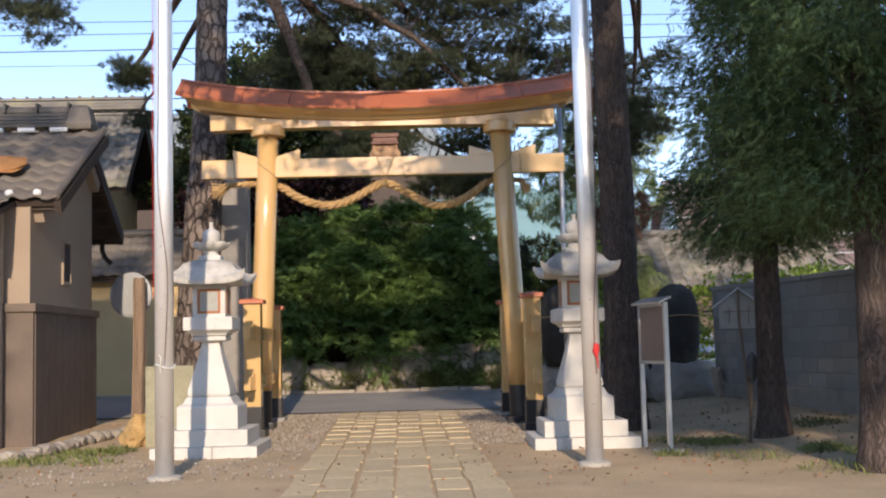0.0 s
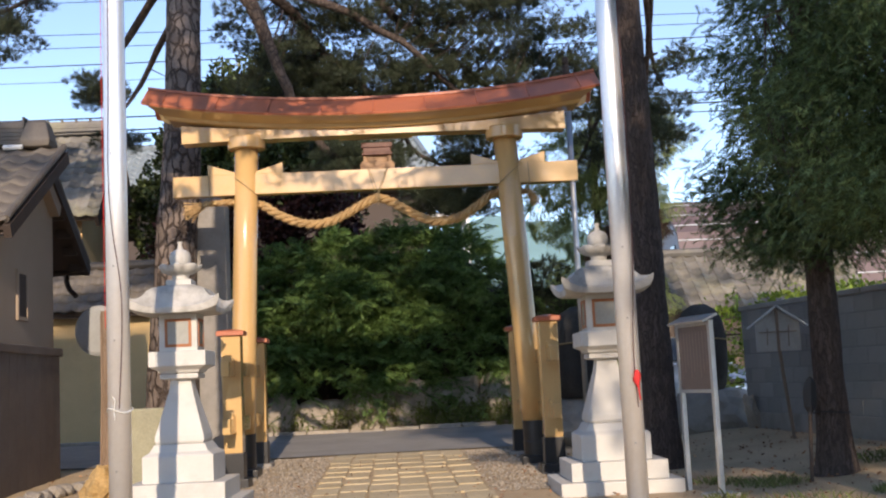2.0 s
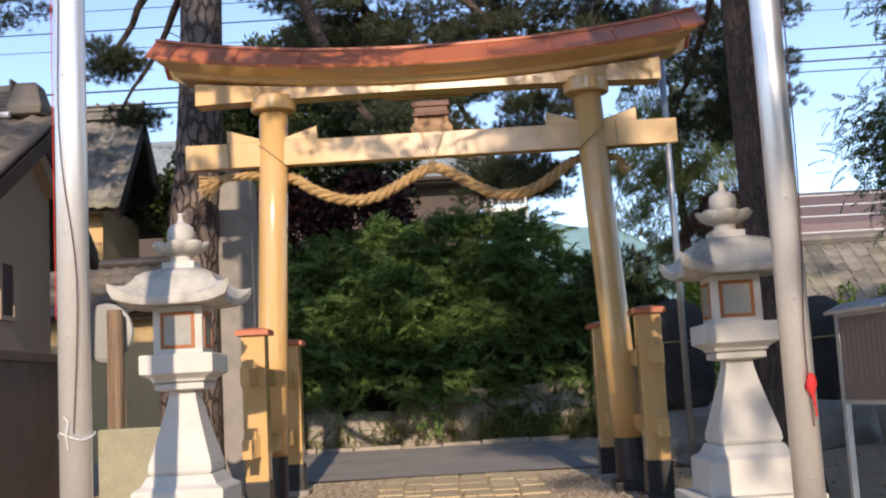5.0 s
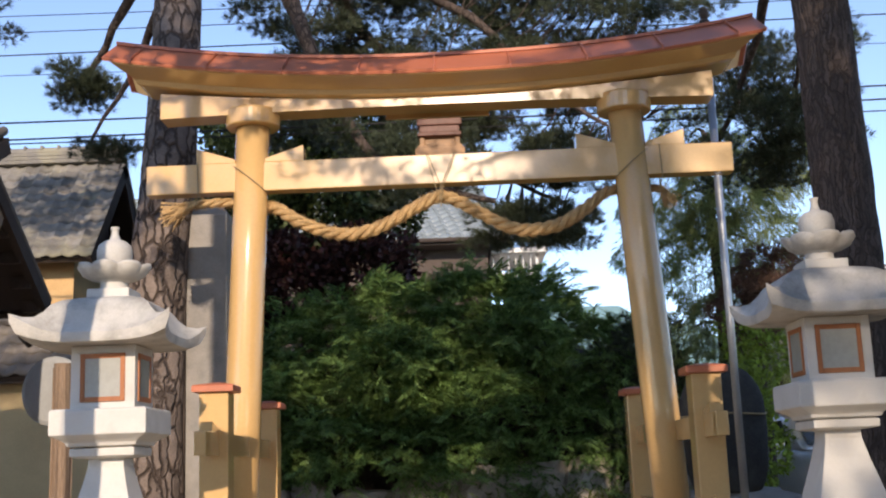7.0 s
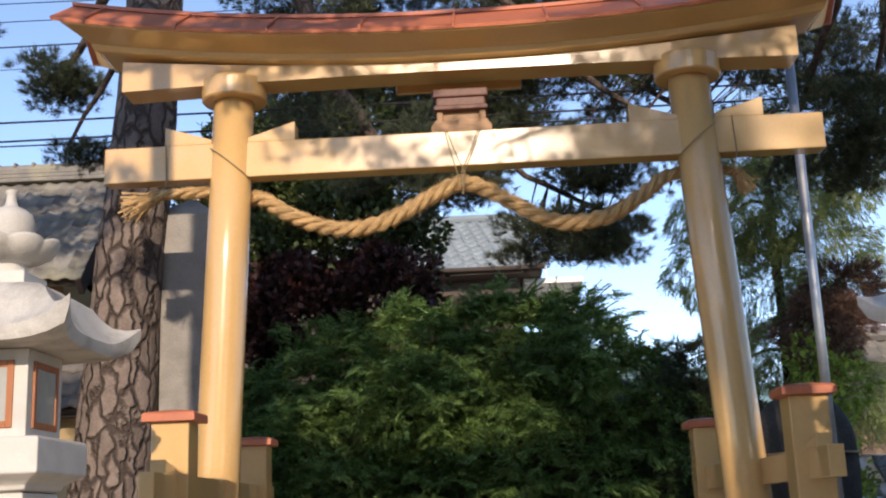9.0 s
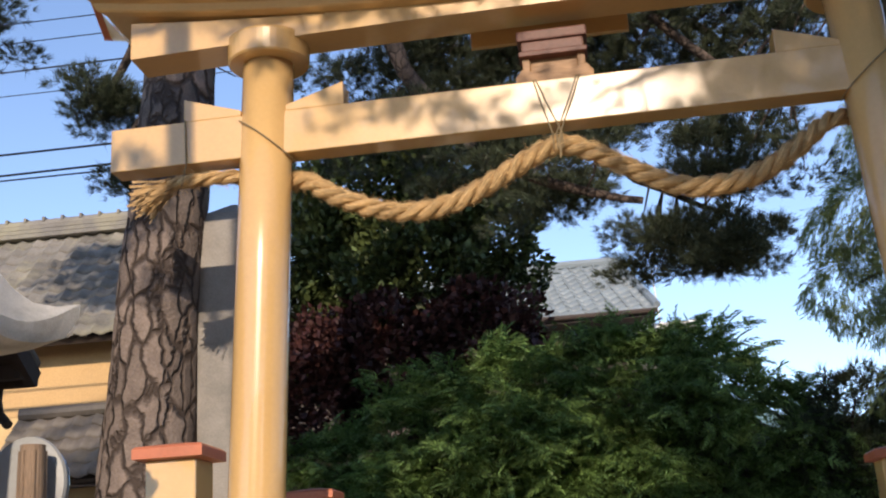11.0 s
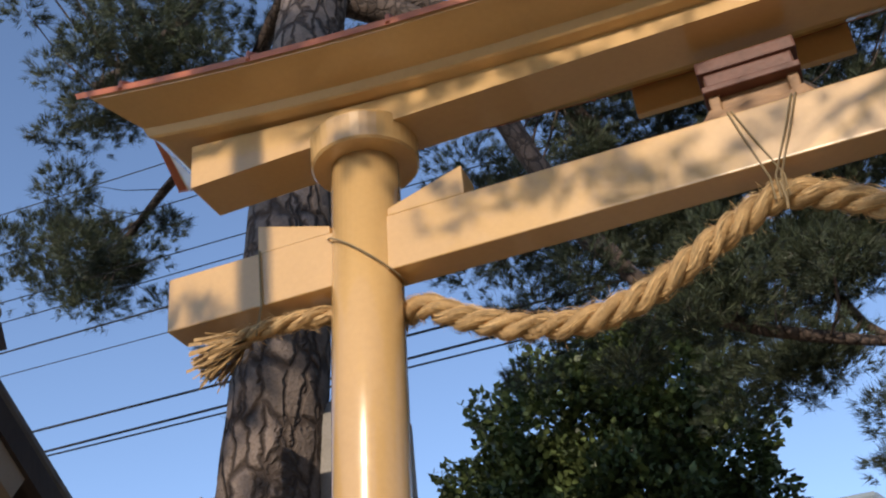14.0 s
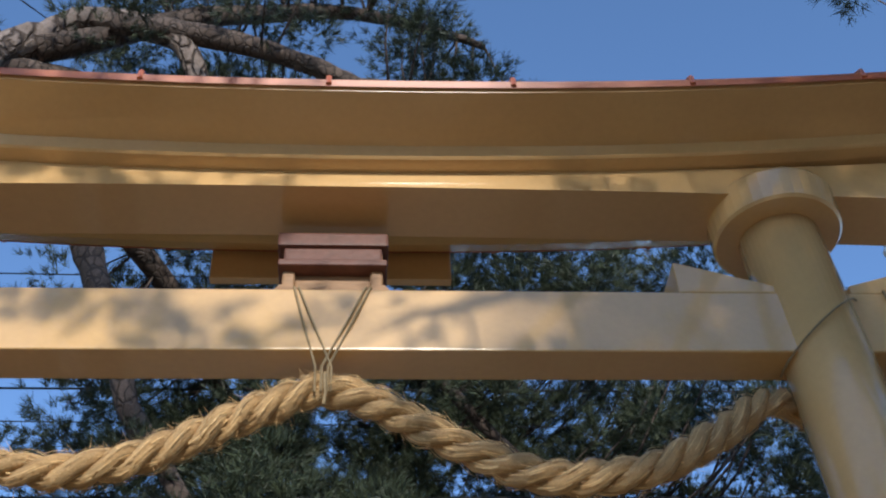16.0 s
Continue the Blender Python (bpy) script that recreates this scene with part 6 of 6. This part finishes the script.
for s in (-1, 1):
    part("side_window", rings([[(s * 0.77, -0.45, 1.02), (s * 0.77, 1.4, 1.04), (s * 0.67, 1.2, 1.38), (s * 0.68, -0.05, 1.40)], [(s * 0.74, -0.45, 1.02), (s * 0.74, 1.4, 1.04), (s * 0.64, 1.2, 1.38), (s * 0.65, -0.05, 1.40)]]), M_GLASS, car)
    hlm = rings([[(s * 0.50, -1.90, 0.62), (s * 0.78, -1.72, 0.64), (s * 0.82, -1.5, 0.80), (s * 0.56, -1.82, 0.74)], [(s * 0.50, -1.86, 0.62), (s * 0.76, -1.68, 0.64), (s * 0.80, -1.46, 0.80), (s * 0.56, -1.78, 0.74)]])
    part("headlight", hlm, M_LAMPGLASS, car, "clear headlight")
    part("wing_mirror", square([(0.05, 1.0), (0.07, 1.03), (0.07, 1.12), (0.05, 1.14)], c=(s * 0.93, -0.5), w=0.01), M_CARPAINT, car)
    for y in (-1.25, 1.3):
        b = rings([circle((s * xx, y, 0.30), r, 28, "x") for xx, r in ((0.66, 0.26), (0.66, 0.30), (0.84, 0.30), (0.85, 0.27), (0.85, 0.20))])
        wh = part("wheel", b, M_RUBBER, car, "black tyre")
        part("rim", rings([circle((s * xx, y, 0.30), r, 24, "x") for xx, r in ((0.83, 0.2), (0.858, 0.19), (0.85, 0.06), (0.862, 0.04))]), M_GALV, wh)
part("grille", box(-0.42, 0.42, -1.945, -1.88, 0.58, 0.66, 0.01), M_GLASS, car)
part("badge", lathe([(0.05, -0.01), (0.05, 0.01)], 12), M_STEEL, car)
bpy.data.objects[car.children[-1].name].matrix_local = pose(0, -1.95, 0.68, 90, 0, 0)
part("bumper_intake", box(-0.55, 0.55, -1.93, -1.86, 0.32, 0.44, 0.01), M_GLASS, car)
part("number_plate", box(-0.17, 0.17, -1.96, -1.93, 0.45, 0.56, 0.004), M_WHITE, car)

# ---- overhead cables ----
for k, (z, y, sag, r) in enumerate(((6.9, 19.5, 0.15, 0.006), (6.68, 19.5, 0.12, 0.006), (6.42, 19.6, 0.16, 0.009), (6.15, 19.6, 0.1, 0.005), (5.56, 19.7, 0.16, 0.012), (5.34, 19.7, 0.12, 0.012), (5.29, 19.72, 0.15, 0.009), (7.4, 19.4, 0.1, 0.006), (7.9, 19.4, 0.1, 0.006))):
    c = thing("overhead_cable", (0, y, z), "thin black overhead cable along the road", "cable", "overhead cables")
    part("cable", tube([(x, 0, sag * ((x + 4) / 20) ** 2 + 0.012 * (x + 5) * ((k % 3) - 0.6) * 0.4) for x in range(-44, 45, 2)], r, 5), M_WIRE, c)


# ---- tall trees behind the walker, whose crowns dapple the gate ----
def back_tree(x, y, boxes, seed, n, label, top):
    rng = np.random.RandomState(seed)
    T = thing("pine_tree", (0, 0, 0), label, "tree")
    trunk("trunk", [(x, y, -0.1), (x, y, 3.0), (x + 0.2, y, 8.0), (x, y, top)], [0.38, 0.3, 0.25, 0.12], M_BARK, T, 0.015, 28, 8)
    c = scatter(rng, n, boxes)
    ls = []
    for k in range(14):
        q = c[k * len(c) // 14]
        l = [(x, y, min(q[2] - 0.6, top - 0.5)), tuple((np.array([x, y, q[2]]) + q) / 2), tuple(q)]
        limb("limb", l, 0.1, 0.02, M_BRANCH, T, 7, 4)
        ls += [tuple(p) for p in curve_points(l, 8)]
    twigs(ls, c, M_BRANCH, T, 0.02)
    pts, way = pads(c, rng, 34, 0.6, 0.22)
    V, F = needle_mesh(pts, way, rng, 9, 0.2, 0.014)
    tagged(raw("crown", V, F, M_PINE, T), kind="stuff")


back_tree(6.8, -7.0, [(1.75, 2.6, -8.2, -5.8, 10.6, 13.2, 0.9), (2.4, 4.2, -8.2, -5.8, 10.4, 13.8, 1.3), (3.2, 4.6, -8.2, -5.8, 7.0, 10.4, 1.0), (2.2, 3.1, -8.2, -5.8, 7.6, 9.8, 0.4), (4.2, 9.5, -8.5, -5.0, 7.2, 15.0, 5.0), (2.1, 4.2, -8.2, -5.8, 13.5, 15.2, 2.0), (3.4, 8.8, -8.2, -5.0, 6.4, 8.4, 3.0)], 31, 270, "tall pine standing in the yard behind the visitor", 15)
back_tree(-7.6, -6.0, [(-9.0, -4.1, -7.5, -5.0, 7.4, 11.0, 5.0), (-6.4, -3.4, -7.0, -5.0, 11.7, 13.3, 1.6), (-4.2, -0.4, -7.0, -5.0, 13.6, 15.4, 3.2)], 33, 155, "tall pine at the side of the yard", 13)


# ---- paving, blocks, gravel, grass ----
rng = np.random.RandomState(41)
pav = tagged(new("pavement"), "path of worn sandstone slabs leading to the gate", "path", kind="structure")
stones = []
for k in range(7):
    b = bmesh.new()
    bmesh.ops.create_cube(b, size=1)
    for v in b.verts:
        v.co += Vector((random.uniform(-0.03, 0.03), random.uniform(-0.03, 0.03), 0))
    bevel(b, [e for e in b.edges if e.verts[0].co.z + e.verts[1].co.z > -0.8], 0.02, 2)
    me = bpy.data.meshes.new("paving_slab")
    b.to_mesh(me)
    b.free()
    me.materials.append(M_PAVE)
    stones.append(me)
cols = [(-0.70, -0.42), (-0.42, -0.125), (-0.125, 0.185), (0.185, 0.50), (0.50, 0.79), (0.79, 1.09)]
for x0, x1 in cols:
    y = 4.2 + rng.uniform(0, 0.3)
    while y < 18.0:
        ln = rng.uniform(0.42, 0.85)
        ob = new("paving_slab", stones[rng.randint(7)])
        ob.parent = pav
        w = x1 - x0 - 0.034
        cx, cy = (x0 + x1) / 2 + rng.normal(0, 0.008), y + ln / 2
        ob.matrix_world = pose(cx, cy, gz(cx, cy) - 0.0265 + rng.uniform(-0.0015, 0.0015), rng.normal(0, 0.1), rng.normal(0, 0.15), rng.normal(0, 0.6)) @ Matrix.Diagonal((w + 0.008, ln - 0.014, 0.06, 1))
        y += ln

bl = []
for k in range(4):
    b = box(-0.195, 0.195, -0.06, 0.06, -0.0925, 0.0925, 0.006)
    for v in b.verts:
        v.co.y += 0.0015 * noise.noise(v.co * 9 + Vector((k * 5, 0, 0)))
    me = bpy.data.meshes.new("block")
    b.to_mesh(me)
    b.free()
    me.materials.append(M_BLOCK)
    bl.append(me)
for r in range(7):
    x = 0.2 if r % 2 else 0.4
    while x < wlen - 0.2:
        ob = new("block", bl[rng.randint(4)])
        ob.parent = wall_e
        ob.matrix_parent_inverse = Matrix.Identity(4)
        ob.matrix_local = Matrix.Translation((x, rng.normal(0, 0.0015), 0.42 + 0.2 * r))
        x += 0.4

# gravel beside the path near the gate
n = 5200
gp = np.concatenate([np.stack([rng.uniform(-1.55, -0.72, n // 2), rng.uniform(12.3, 18.0, n // 2)], 1), np.stack([rng.uniform(1.1, 1.95, n // 2), rng.uniform(12.6, 18.0, n // 2)], 1)])
extra = np.stack([rng.uniform(-3.4, -0.8, 700), rng.uniform(9.6, 12.4, 700)], 1)
gp = np.concatenate([gp, extra])
s = rng.uniform(0.008, 0.024, (len(gp), 1))
c = np.concatenate([gp, np.array([[gz(a, b)] for a, b in gp]) + 0.002], 1)
corner = np.array([(1, 0, 0), (-0.5, 0.87, 0), (-0.5, -0.87, 0), (0, 0, 0.8)])
V = (c[:, None, :] + corner[None] * s[:, None, :] * rng.uniform(0.7, 1.3, (len(gp), 4, 1))).reshape(-1, 3)
i = np.arange(len(gp))[:, None] * 4
F = np.concatenate([i + np.array([[0, 1, 3]]), i + np.array([[1, 2, 3]]), i + np.array([[2, 0, 3]])], 0)
tagged(raw("gravel", V, F, M_GRAVEL), "pale loose gravel beside the path", "gravel", kind="stuff")

# fallen leaves and twigs
n = 1500
P = np.stack([np.concatenate([rng.uniform(0.9, 6.0, n // 2), rng.uniform(-4.2, 5.5, n - n // 2)]), rng.uniform(8.6, 17, n), np.zeros(n)], 1)
P[:, 2] = [gz(a, b) + 0.006 for a, b in P[:, :2]]
V, F = leaf_mesh(P, np.tile([0.0, 0.0, 0.02], (n, 1)) + rng.normal(0, 1, (n, 3)) * np.array([1, 1, 0.06]), rng, 0.05, 0.014)
V[:, 2] = np.maximum(V[:, 2], 0.004)
tagged(raw("leaf_litter", V, F, M_LITTER), "brown needles and dry leaves scattered on the earth", "leaves", kind="stuff")

# thin grass in tufts
spots = [(-3.3, 12.6, 0.5, 170), (-3.6, 11.8, 0.4, 90), (-3.0, 13.0, 0.25, 60), (4.3, 10.7, 0.25, 120), (4.5, 10.3, 0.15, 40), (3.6, 11.9, 0.35, 120), (3.2, 12.3, 0.3, 60), (2.9, 10.9, 0.2, 40), (4.9, 12.5, 0.35, 80), (3.5, 10.5, 0.5, 50), (-2.9, 11.6, 0.3, 40), (5.6, 20.0, 0.4, 160), (-3.9, 10.4, 0.5, 90), (4.1, 9.3, 0.5, 70)]
V, F = [], []
for x, y, r, k in spots:
    for _ in range(k * 3):
        a, q = rng.uniform(0, 6.28), r * math.sqrt(rng.rand())
        px, py = x + q * math.cos(a), y + q * math.sin(a)
        z = gz(px, py) - 0.005
        h = rng.uniform(0.03, 0.11) * (1.15 - 0.6 * q / r)
        lean_x, lean_y = rng.normal(0, 0.5 * h), rng.normal(0, 0.5 * h)
        w = rng.uniform(0.002, 0.0045)
        i = len(V)
        V += [(px - w, py, z), (px + w, py, z), (px + lean_x * 0.4 + w * 0.7, py + lean_y * 0.4, z + h * 0.6), (px + lean_x, py + lean_y, z + h)]
        F.append((i, i + 1, i + 2, i + 3))
tagged(raw("grass", V, F, M_GRASS), "sparse short grass tufts in the dry earth", "grass", kind="stuff")
